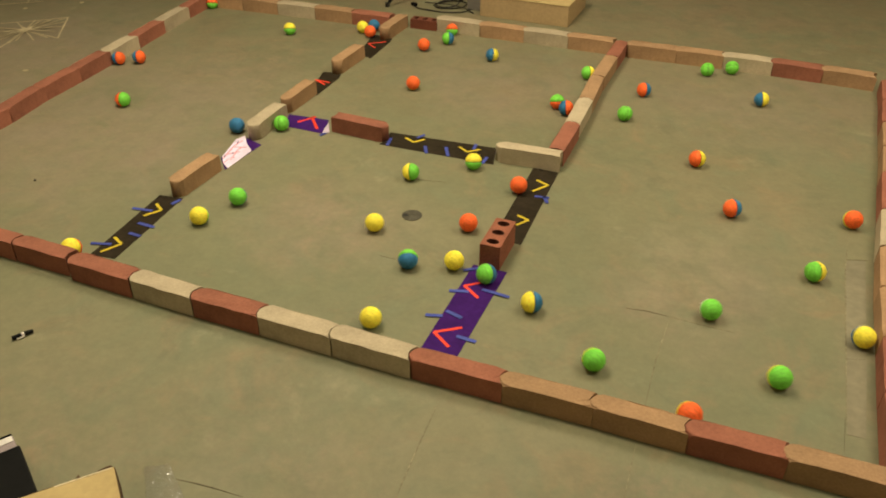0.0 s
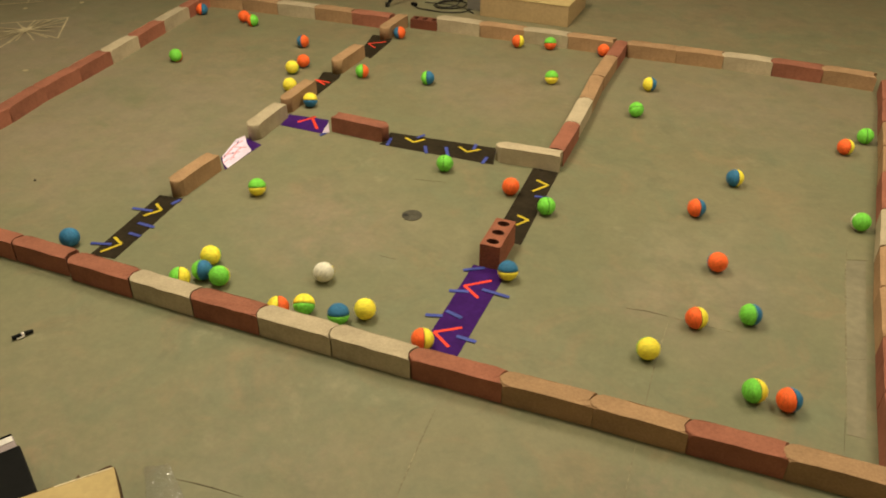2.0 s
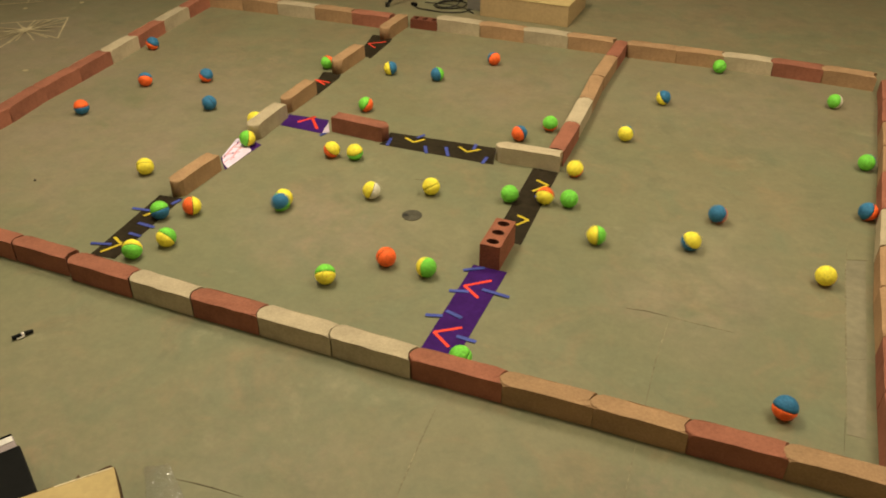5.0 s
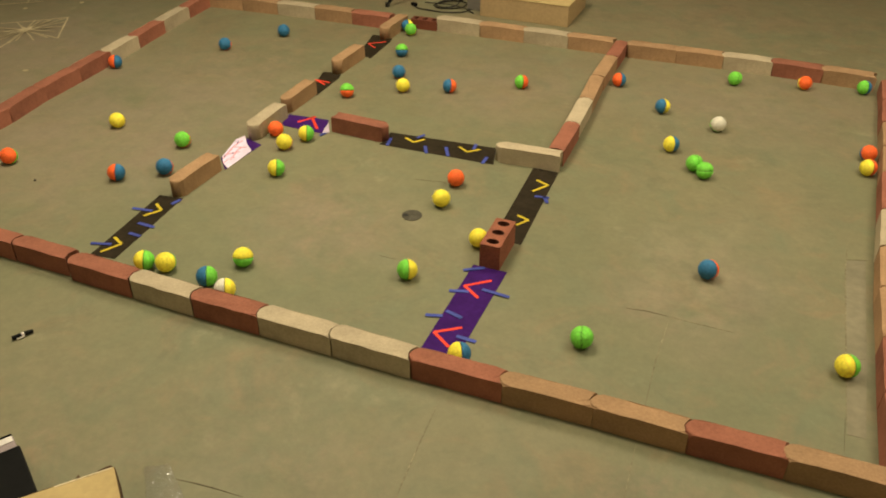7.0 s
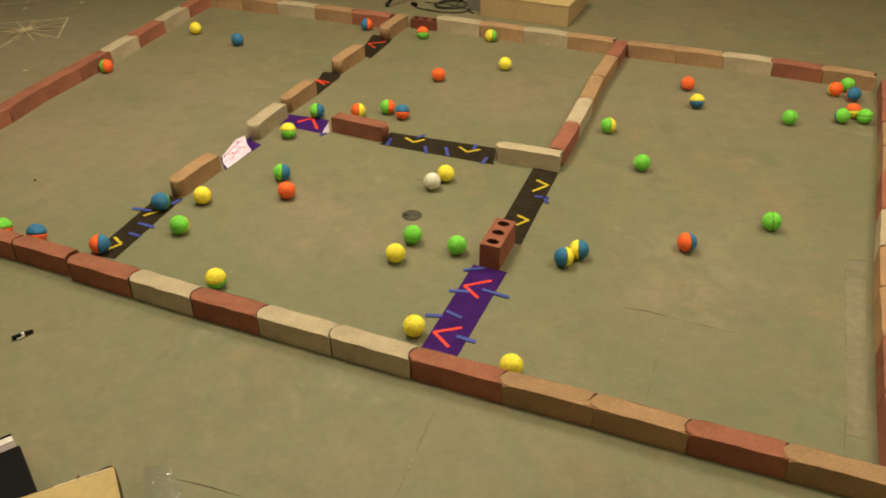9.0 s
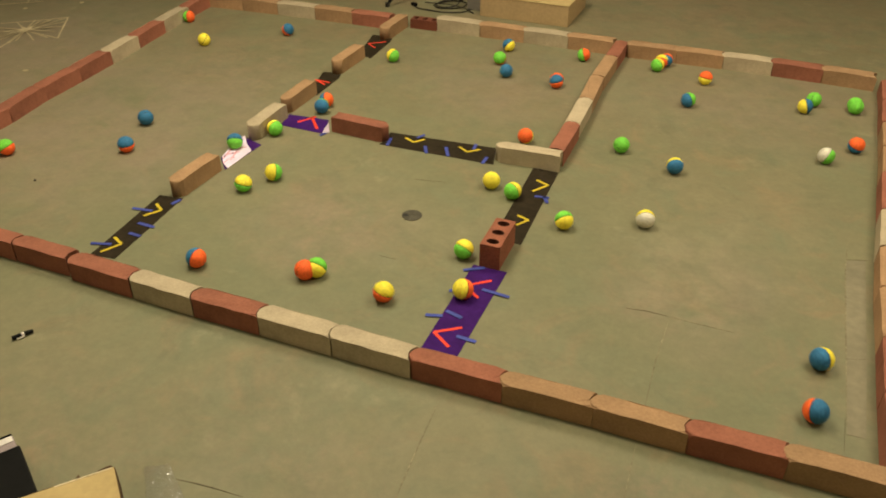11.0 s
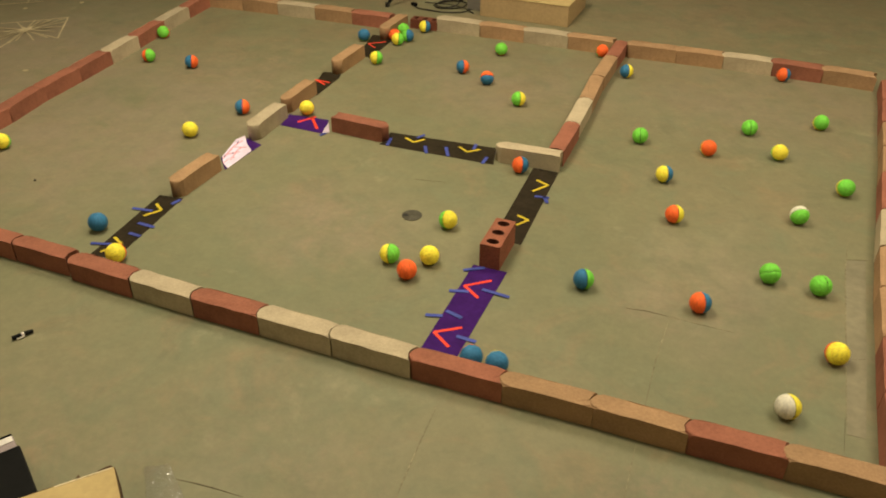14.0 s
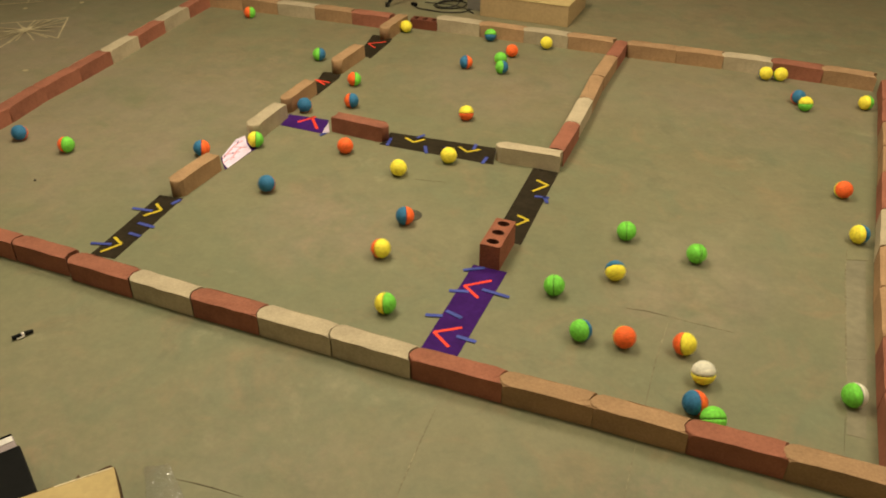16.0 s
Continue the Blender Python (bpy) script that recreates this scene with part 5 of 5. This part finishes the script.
    walk(ball("y", "y"), rolled(((0, 1.322, 0.666, "o"), (0.5, 1.298, 0.683, "o"), (1, 1.352, 0.701, "o"), (1.5, 1.202, 0.482, "o"), (2, 1.123, 0.231, "o"), (2.5, 1.006, 0.119, "o"), (3, 1.008, 0.246, "o"), (3.5, 1.149, 0.573, "o"), (4, 1.197, 0.886, "o"), (4.2, 1.197, 1.021, "o"), (5.4, 0.922, 1.244, "o"), (6.5, 1.258, 1.133, "o"), (7, 1.358, 0.867, "o"), (7.5, 1.329, 0.624, "o"), (8, 1.365, 0.349, "o"), (8.5, 1.366, 0.117, "o"), (9, 1.338, 0.209, "o"), (9.2, 1.362, 0.296, "o"), (10.4, 1.291, 0.941, "o"), (11.5, 1.221, 1.586, "o"), (12, 1.255, 1.377, "o"), (12.5, 1.282, 1.029, "o"), (13, 1.361, 0.732, "o"), (13.5, 1.307, 0.572, "o"), (14, 1.212, 0.662, "o"), (14.5, 1.200, 0.832, "o"), (15, 1.325, 0.969, "o"), (15.5, 1.110, 1.084, "o"), (16, 0.769, 1.322, "o"))))
    walk(ball("b", "g"), rolled(((0, 1.479, 0.625, "x>"), (0.5, 1.690, 0.567, "^"), (1, 1.959, 0.564, "^"), (1.5, 2.240, 0.601, "^"), (2, 2.502, 0.755, "r"), (2.5, 2.742, 0.956, "o>"), (3, 2.921, 1.188, "o"), (3.5, 2.932, 1.446, "<"), (4, 2.943, 1.705, "r"), (5.2, 2.963, 2.396, "r"), (6.5, 2.983, 3.087, "<"), (7, 2.982, 3.353, "r"), (7.5, 2.952, 3.321, "o"), (8, 2.891, 2.945, "<"), (8.5, 2.788, 2.786, "r"), (9, 2.851, 2.853, "x"), (9.2, 2.847, 2.929, "x"), (10.2, 2.362, 2.815, "x"), (11.3, 1.878, 2.701, "l"), (11.5, 1.820, 2.562, "l"), (12, 1.694, 2.222, "<"), (12.5, 1.658, 1.848, "<"), (13, 1.686, 1.457, "<"), (13.5, 1.754, 1.088, "<"), (14, 1.855, 0.740, "<"), (14.5, 1.980, 0.413, "<"), (15, 2.118, 0.138, "l"), (15.5, 2.168, 0.168, "x"), (16, 1.922, 0.418, "x>"))))
    walk(ball("y", "g"), rolled(((0, 1.166, 0.193, "o"), (0.5, 0.865, 0.122, "o"), (1, 0.625, 0.133, "o"), (1.5, 0.383, 0.124, "o"), (2, 0.479, 0.204, "x"), (2.5, 0.738, 0.366, "x"), (3, 0.834, 0.697, "x"), (3.5, 0.843, 1.054, "<"), (4, 0.752, 1.407, "<"), (4.2, 0.709, 1.526, "<"), (5.2, 0.437, 1.378, "<"), (6.3, 0.199, 1.577, "o"), (6.5, 0.244, 1.525, "o"), (7, 0.203, 1.089, "<"), (7.5, 0.207, 0.816, "o"), (8, 0.257, 0.456, "o"), (8.5, 0.338, 0.122, "r"), (9, 0.477, 0.183, "o^"), (10.2, 0.648, 0.438, "<"), (11.5, 0.942, 0.347, "o>"), (12, 1.134, 0.121, "r"), (12.5, 1.243, 0.151, "^"), (13, 1.364, 0.307, "x"), (13.5, 1.280, 0.481, "x"), (14, 1.052, 0.610, "l"), (14.5, 0.777, 0.786, "x<"), (15, 0.511, 0.952, "l"), (15.5, 0.222, 1.150, "o"), (16, -0.068, 1.322, "<"))))
    walk(ball("y", "b"), rolled(((0, 1.704, 0.514, "<"), (0.5, 1.698, 0.168, "<"), (1, 1.684, 0.185, "<"), (1.5, 1.494, 0.371, "r"), (2, 1.553, 0.681, "d"), (2.5, 1.738, 0.932, "d"), (3, 1.966, 1.221, "o"), (3.5, 2.230, 1.444, "o"), (4, 2.533, 1.606, "o"), (4.2, 2.648, 1.678, "o"), (5.2, 2.098, 1.048, "o"), (6.3, 1.548, 0.419, "<"), (6.5, 1.563, 0.289, "<"), (7, 1.549, 0.128, "<"), (7.5, 1.552, 0.198, "<"), (8, 1.648, 0.306, "x^"), (8.5, 1.727, 0.651, "d"), (9, 1.787, 0.943, "l"), (9.2, 1.766, 0.892, "l"), (10.4, 1.956, 1.530, "l"), (11.5, 2.145, 2.168, ">"), (12, 2.275, 2.494, ">"), (12.5, 2.272, 2.698, "<"), (13, 2.105, 2.715, "r"), (13.5, 1.815, 2.918, "r"), (14, 1.578, 3.061, "r"), (14.5, 1.581, 3.157, "<"), (15, 1.896, 3.267, "o"), (15.5, 2.175, 3.372, "o"), (16, 2.405, 3.362, "o"))))
    walk(ball("g", "y"), rolled(((0, 2.003, 0.276, "o"), (0.5, 1.730, 0.463, "o"), (1, 1.437, 0.520, "o"), (1.5, 1.133, 0.352, "o^"), (2, 0.892, 0.168, "v"), (2.5, 0.921, 0.152, "d"), (3, 0.753, 0.470, "<"), (3.5, 0.542, 0.700, "o"), (4, 0.234, 0.827, "o<"), (4.2, 0.102, 0.873, "<"), (5.2, 0.427, 0.830, "<"), (6.3, 0.142, 0.668, "x"), (6.5, 0.139, 0.520, "x"), (7, 0.217, 0.201, "x"), (7.5, 0.409, 0.403, "o<"), (8, 0.607, 0.536, "o"), (8.5, 0.951, 0.711, "o"), (9, 1.292, 0.778, "o"), (10.2, 1.248, 1.115, "o"), (11.3, 1.434, 1.400, "o"), (11.5, 1.485, 1.496, "o"), (12, 1.698, 1.697, "o"), (12.5, 1.963, 1.918, "o"), (13, 2.219, 2.162, "ov"), (13.5, 2.478, 2.438, "v"), (14, 2.738, 2.708, "o"), (14.5, 2.974, 2.996, "o"), (15, 2.937, 3.221, "x"), (15.5, 2.683, 3.382, "<"), (16, 2.495, 3.382, "x"))))
    walk(ball("o", "y"), rolled(((0, 2.354, 0.132, "o"), (0.5, 2.069, 0.187, "o"), (1, 1.764, 0.119, "o^"), (1.5, 1.532, 0.128, "o"), (2, 1.397, 0.150, "<"), (2.5, 1.164, 0.364, "<"), (3, 0.890, 0.562, "<"), (3.5, 0.672, 0.779, "<"), (4, 0.447, 1.039, "<"), (4.2, 0.345, 1.151, "<"), (5.4, 0.371, 1.464, "<"), (6.5, 0.104, 1.630, "r"), (7, -0.038, 1.477, "o"), (7.5, -0.035, 1.228, "o"), (8, 0.042, 0.904, ">"), (8.5, -0.044, 0.807, "<"), (9, 0.027, 0.719, "x"), (9.2, 0.121, 0.688, "u"), (10.4, 0.730, 0.491, "u"), (11.5, 1.339, 0.293, "x<"), (12, 1.071, 0.327, "o<"), (12.5, 0.726, 0.305, "x<"), (13, 0.403, 0.269, "d"), (13.5, 0.087, 0.230, "o"), (14, -0.020, 0.177, "x"), (14.5, 0.180, 0.186, "x"), (15, 0.511, 0.192, "x^"), (15.5, 0.789, 0.352, "^"), (16, 1.000, 0.631, "x<"))))
    walk(ball("y", "g"), rolled(((0, 2.621, 0.429, "x"), (0.5, 2.890, 0.470, "x"), (1, 2.793, 0.524, "o>"), (1.5, 2.413, 0.514, "l"), (2, 2.172, 0.409, "o"), (2.5, 1.854, 0.234, "ov"), (3, 1.573, 0.118, "o"), (3.5, 1.364, 0.127, "o"), (4, 1.106, 0.116, "o"), (4.2, 1.048, 0.133, "o"), (5.2, 0.844, 0.443, "o"), (6.3, 0.786, 0.810, "r"), (6.5, 0.886, 0.749, "r"), (7, 1.167, 0.532, "r"), (7.5, 1.366, 0.274, "r"), (8, 1.354, 0.119, "o"), (8.5, 1.215, 0.326, "o"), (9, 1.072, 0.623, "o"), (9.2, 0.976, 0.707, "o"), (10.4, 0.484, 0.918, "o"), (11.5, -0.008, 1.128, "r"), (12, -0.198, 1.154, "o"), (12.5, -0.470, 1.098, "o"), (13, -0.758, 1.053, "o"), (13.5, -1.051, 0.939, "o"), (14, -1.296, 0.794, "o"), (14.5, -1.440, 0.616, "o"), (15, -1.430, 0.437, "o"), (15.5, -1.267, 0.342, "o"), (16, -1.030, 0.263, "o"))))
    walk(ball("w", "g"), rolled(((0, 2.356, 0.729, "x"), (0.5, 2.646, 0.933, "x"), (1, 2.914, 1.126, "x>"), (1.5, 2.918, 1.264, "o"), (2, 2.914, 1.645, "x"), (2.5, 2.951, 1.901, "x"), (3, 2.963, 2.187, "x"), (3.5, 2.973, 2.466, "l"), (4, 2.969, 2.756, "r"), (4.2, 2.972, 2.850, "r"), (5.2, 2.766, 3.069, "r"), (6.3, 2.561, 2.848, "o"), (6.5, 2.452, 2.764, "o"), (7, 2.205, 2.465, "o"), (7.5, 1.946, 2.189, "o"), (8, 1.671, 1.923, "o"), (8.5, 1.578, 1.787, "r"), (9, 1.893, 1.843, "x"), (9.2, 2.063, 1.862, "x"), (10.2, 2.438, 2.112, "x"), (11.3, 2.814, 2.361, "o"), (11.5, 2.711, 2.496, "o"), (12, 2.482, 2.709, "o"), (12.5, 2.367, 2.686, "x"), (13, 2.487, 2.330, "r"), (13.5, 2.564, 2.001, "r"), (14, 2.654, 1.601, "x^"), (14.5, 2.759, 1.243, "r"), (15, 2.807, 0.861, "x"), (15.5, 2.892, 0.736, "r"), (16, 2.860, 0.431, "r"))))
    walk(ball("y", "g"), rolled(((0, 2.727, 1.151, "r"), (0.5, 2.908, 0.996, "x"), (1, 2.858, 0.845, "x^"), (1.5, 2.695, 0.547, "r"), (2, 2.545, 0.327, "r"), (2.5, 2.325, 0.168, "o"), (3, 2.042, 0.128, "o"), (3.5, 1.801, 0.127, "o"), (4, 1.631, 0.128, "o"), (4.2, 1.632, 0.189, "o"), (4.6, 1.460, 0.400, "o"), (6.3, 0.633, 1.006, "d"), (6.5, 0.754, 0.994, "ov"), (7, 1.081, 1.122, "o"), (7.5, 1.382, 1.333, "o"), (8, 1.547, 1.596, ">"), (8.5, 1.671, 1.846, "r"), (9, 1.642, 2.217, "r"), (10.2, 1.699, 2.800, "r"), (11.5, 1.757, 3.382, "^"), (12, 1.659, 3.190, "^"), (12.5, 1.928, 2.841, "o"), (13, 2.038, 2.661, "^"), (13.5, 2.241, 2.340, "<"), (14, 2.540, 2.231, "o"), (14.5, 2.863, 2.302, "o"), (15, 2.895, 2.426, "<"), (15.5, 2.785, 2.760, ">"), (16, 2.652, 2.950, "^"))))
    walk(ball("b", "y"), rolled(((0, 2.899, 0.773, "x"), (0.5, 2.699, 1.014, "o"), (1, 2.610, 1.214, "l"), (1.5, 2.504, 1.551, "o<"), (2, 2.348, 1.856, "<"), (2.5, 2.161, 2.160, "<"), (3, 1.943, 2.453, "<"), (3.5, 1.704, 2.729, "<"), (4, 1.559, 2.940, "o"), (5.2, 1.937, 2.671, "o"), (6.3, 2.315, 2.402, "o"), (6.5, 2.205, 2.489, "o"), (7, 1.879, 2.596, "<"), (7.5, 1.565, 2.672, "v"), (8, 1.625, 2.697, "v"), (8.5, 1.713, 2.752, "o"), (9, 2.056, 2.748, "d"), (9.2, 2.214, 2.746, "d"), (10.4, 2.533, 2.756, "d"), (11.5, 2.695, 3.030, "<"), (12, 2.422, 2.786, "o"), (12.5, 2.187, 2.697, "o"), (13, 1.971, 2.473, "d"), (13.5, 1.909, 2.122, "r"), (14, 2.019, 1.765, "r"), (14.5, 2.270, 1.531, "x"), (15, 2.588, 1.420, "x"), (15.5, 2.916, 1.413, "x"), (16, 2.906, 1.530, "r"))))
    walk(ball("y", "o"), rolled(((0, 2.881, 1.652, "x"), (0.5, 2.949, 1.844, "^"), (1, 2.808, 2.199, "x>"), (1.5, 2.711, 2.496, "<"), (2, 2.862, 2.434, "r"), (2.5, 2.929, 2.447, "d"), (3, 2.545, 2.458, "o"), (3.5, 2.252, 2.508, "o"), (4, 1.879, 2.578, "<"), (4.2, 1.747, 2.645, "<"), (5.4, 1.460, 1.300, "<"), (6, 0.850, 1.680, "<"), (6.5, 0.701, 2.296, "d"), (7, 0.354, 2.303, "o"), (7.5, 0.027, 2.186, "o"), (8, -0.078, 2.105, "l"), (8.5, 0.059, 1.994, "o"), (9, 0.271, 1.863, "r"), (9.2, 0.398, 1.839, "r"), (10.2, 0.855, 1.883, "r"), (11.3, 1.312, 1.927, "<"), (11.5, 1.253, 1.948, "<"), (12, 0.864, 1.943, "o"), (12.5, 0.583, 1.900, "o"), (13, 0.255, 1.781, "o"), (13.5, -0.022, 1.776, "o"), (14, -0.020, 1.785, "o"), (14.5, 0.054, 1.798, "o"), (15, 0.197, 1.824, "x"), (15.5, 0.574, 1.897, "^"), (16, 0.854, 2.070, "^"))))
    walk(ball("o", "b"), rolled(((0, 2.363, 1.547, "<"), (0.5, 2.530, 1.223, "<"), (1, 2.638, 0.941, "<"), (1.5, 2.700, 0.658, "<"), (2, 2.656, 0.325, "<"), (2.5, 2.645, 0.145, "<"), (3, 2.662, 0.241, "<"), (3.5, 2.695, 0.329, "x<"), (4, 2.771, 0.575, "x>"), (5.2, 2.200, 1.646, "r"), (6.5, 1.628, 2.717, "r"), (7, 1.563, 2.902, "<"), (7.5, 1.574, 3.231, "r"), (8, 1.557, 3.382, "x"), (8.5, 1.754, 3.229, "^"), (9, 1.967, 3.000, "o"), (9.2, 2.076, 2.957, "o"), (10.2, 2.524, 2.673, "o"), (11.3, 2.972, 2.389, "<"), (11.5, 2.913, 2.262, "<"), (12, 2.750, 1.978, "x<"), (12.5, 2.596, 1.704, "x<"), (13, 2.460, 1.407, "x<"), (13.5, 2.334, 1.097, "<"), (14, 2.314, 0.758, "<"), (14.5, 2.244, 0.439, "<"), (15, 2.263, 0.140, "<"), (15.5, 2.270, 0.142, "<"), (16, 2.364, 0.193, "r"))))
    walk(ball("y", "o"), rolled(((0, 2.149, 1.995, "r"), (0.5, 2.228, 1.656, "r"), (1, 2.275, 1.312, "r"), (1.5, 2.312, 0.969, "r"), (2, 2.312, 0.656, "r"), (2.5, 2.333, 0.334, "r"), (3, 2.406, 0.117, "r"), (3.5, 2.513, 0.230, "o"), (4, 2.626, 0.528, "^"), (4.2, 2.645, 0.635, "^"), (5.2, 2.798, 1.257, "^"), (6.3, 2.950, 1.879, "<"), (6.5, 2.954, 1.979, "<"), (7, 2.965, 2.225, "<"), (7.5, 2.970, 2.450, "d"), (8, 2.970, 2.694, "d"), (8.5, 2.974, 2.921, "d"), (9, 2.909, 2.953, "d"), (9.2, 2.890, 3.017, "d"), (10.2, 2.409, 3.081, "d"), (11.3, 1.929, 3.145, "o"), (11.5, 1.836, 3.045, "o"), (12, 1.737, 2.697, "o>"), (12.5, 1.751, 2.350, "r"), (13, 1.839, 2.027, "r"), (13.5, 1.974, 1.697, "r"), (14, 2.122, 1.394, "r"), (14.5, 2.287, 1.105, "x>"), (15, 2.491, 0.853, "x>"), (15.5, 2.500, 0.703, "r"), (16, 2.291, 0.485, "o>"))))
    walk(ball("g", "g"), rolled(((0, 1.695, 2.409, "<"), (0.5, 1.603, 2.077, "^"), (1, 1.571, 1.839, ">"), (1.5, 1.552, 1.554, "v"), (2, 1.559, 1.240, "<"), (2.5, 1.566, 0.919, "^"), (3, 1.554, 0.647, ">"), (3.5, 1.553, 0.292, "v"), (4, 1.537, 0.136, "<"), (6.3, 1.634, 0.100, "^"), (6.5, 1.709, 0.141, "^"), (7, 1.935, 0.381, ">"), (7.5, 2.102, 0.615, "v"), (8, 2.265, 0.895, "<"), (8.5, 2.408, 1.192, "^"), (9, 2.539, 1.496, ">"), (9.2, 2.593, 1.616, ">"), (10.2, 2.147, 1.822, ">"), (11.3, 1.700, 2.029, "v"), (11.5, 1.752, 1.866, "v"), (12, 1.840, 1.685, "<"), (12.5, 2.089, 1.700, "^"), (13, 2.393, 1.632, ">"), (13.5, 2.572, 1.363, "v"), (14, 2.749, 1.055, "<"), (14.5, 2.901, 0.844, "^"), (15, 2.856, 0.937, ">"), (15.5, 2.532, 0.963, "v"), (16, 2.257, 1.102, "<"))))
    walk(ball("b", "o"), rolled(((0, 1.735, 2.799, "r"), (0.5, 1.784, 2.522, "r"), (1, 1.885, 2.156, "r"), (1.5, 2.026, 1.806, "r"), (2, 2.209, 1.489, "r"), (2.5, 2.403, 1.203, "r"), (3, 2.607, 0.921, "x>"), (3.5, 2.807, 0.644, "x>"), (4, 2.888, 0.426, "o"), (5.1, 2.625, 0.279, "^"), (6.3, 2.507, 0.556, "<"), (6.5, 2.472, 0.691, "o<"), (7, 2.317, 1.001, "o<"), (7.5, 2.162, 1.311, "o<"), (8, 2.079, 1.475, "o"), (8.5, 2.095, 1.459, "d"), (9, 2.207, 1.176, "r"), (9.2, 2.308, 1.000, "r"), (10.4, 2.565, 0.584, "r"), (11.5, 2.823, 0.168, "o"), (12, 2.563, 0.204, "o"), (12.5, 2.312, 0.134, "o"), (13, 2.089, 0.129, "o"), (13.5, 1.857, 0.131, "o"), (14, 1.594, 0.130, "o"), (14.5, 1.420, 0.132, "o"), (15, 1.262, 0.303, "o<"), (15.5, 1.128, 0.591, "x<"), (16, 0.987, 0.914, "<"))))
    walk(ball("g", "g"), rolled(((0, 2.053, 3.289, ">"), (0.5, 2.254, 3.100, "v"), (1, 2.474, 2.756, "<"), (1.5, 2.701, 2.606, "^"), (2, 2.964, 2.616, ">"), (2.5, 2.928, 2.646, "v"), (3, 2.869, 2.668, "<"), (3.5, 2.681, 2.910, "^"), (4, 2.434, 3.145, ">"), (4.2, 2.326, 3.236, ">"), (5.2, 2.069, 3.382, ">"), (6.3, 1.759, 3.342, "v"), (6.5, 1.903, 3.270, "v"), (7, 2.232, 3.199, "<"), (7.5, 2.581, 3.225, "^"), (8, 2.914, 3.325, ">"), (8.5, 2.973, 3.368, "v"), (9, 2.886, 3.361, "<"), (10.2, 2.703, 3.122, "<"), (11.3, 2.979, 3.001, "^"), (11.5, 2.981, 3.121, "^"), (12, 2.982, 3.372, ">"), (12.5, 2.869, 3.335, "v"), (13, 2.650, 3.048, "<"), (13.5, 2.519, 2.783, "^"), (14, 2.372, 2.486, ">"), (14.5, 2.236, 2.162, "v"), (15, 2.121, 1.839, "<"), (15.5, 2.022, 1.508, "^"), (16, 1.946, 1.167, ">"))))
    walk(ball("g", "g"), rolled(((0, 2.198, 3.382, "v"), (0.5, 2.120, 3.360, "<"), (1, 2.037, 3.068, "^"), (1.5, 1.882, 2.794, ">"), (2, 1.745, 2.489, "v"), (2.5, 1.645, 2.171, "<"), (3, 1.570, 1.832, "^"), (3.5, 1.550, 1.560, ">"), (4, 1.557, 1.278, "v"), (4.2, 1.557, 1.160, "v"), (5.4, 1.719, 1.452, "v"), (6.5, 2.040, 1.544, "<"), (7, 2.200, 1.877, "^"), (7.5, 2.397, 2.186, ">"), (8, 2.631, 2.471, "v"), (8.5, 2.864, 2.737, "<"), (9, 2.970, 2.894, "^"), (9.2, 2.956, 2.945, "^"), (10.2, 2.646, 3.170, "^"), (11.3, 2.984, 2.989, ">"), (11.5, 2.849, 2.953, ">"), (12, 2.776, 2.538, "v"), (12.5, 2.707, 2.164, "<"), (13, 2.619, 1.781, "^"), (13.5, 2.573, 1.485, ">"), (14, 2.555, 1.068, "v"), (14.5, 2.523, 0.690, "<"), (15, 2.486, 0.314, "^"), (15.5, 2.440, 0.134, ">"), (16, 2.429, 0.138, "v"))))
    walk(ball("b", "y"), rolled(((0, 2.408, 2.920, "l"), (0.5, 2.310, 3.292, "l"), (1, 2.186, 3.382, "x"), (1.5, 1.955, 3.145, "r"), (2, 1.752, 2.901, "r"), (2.5, 1.571, 2.628, "o"), (3, 1.573, 2.417, "r"), (3.5, 1.566, 2.077, "d"), (4, 1.597, 1.843, "r"), (5.2, 1.780, 2.228, "r"), (6.3, 1.921, 2.630, "r"), (6.5, 1.940, 2.469, "r"), (7, 2.000, 2.115, "r"), (7.5, 2.040, 1.736, "r"), (8, 1.999, 1.504, "^"), (8.5, 1.830, 1.191, "o"), (9, 1.741, 0.864, "<"), (10.2, 2.316, 0.684, "<"), (11.5, 2.891, 0.504, "^"), (12, 2.737, 0.310, "o>"), (12.5, 2.528, 0.137, "o"), (13, 2.308, 0.187, "o"), (13.5, 1.993, 0.208, "o"), (14, 1.689, 0.133, "o"), (14.5, 1.515, 0.137, "o"), (15, 1.520, 0.396, "x>"), (15.5, 1.711, 0.616, "l"), (16, 1.962, 0.848, "x^"))))


motions()
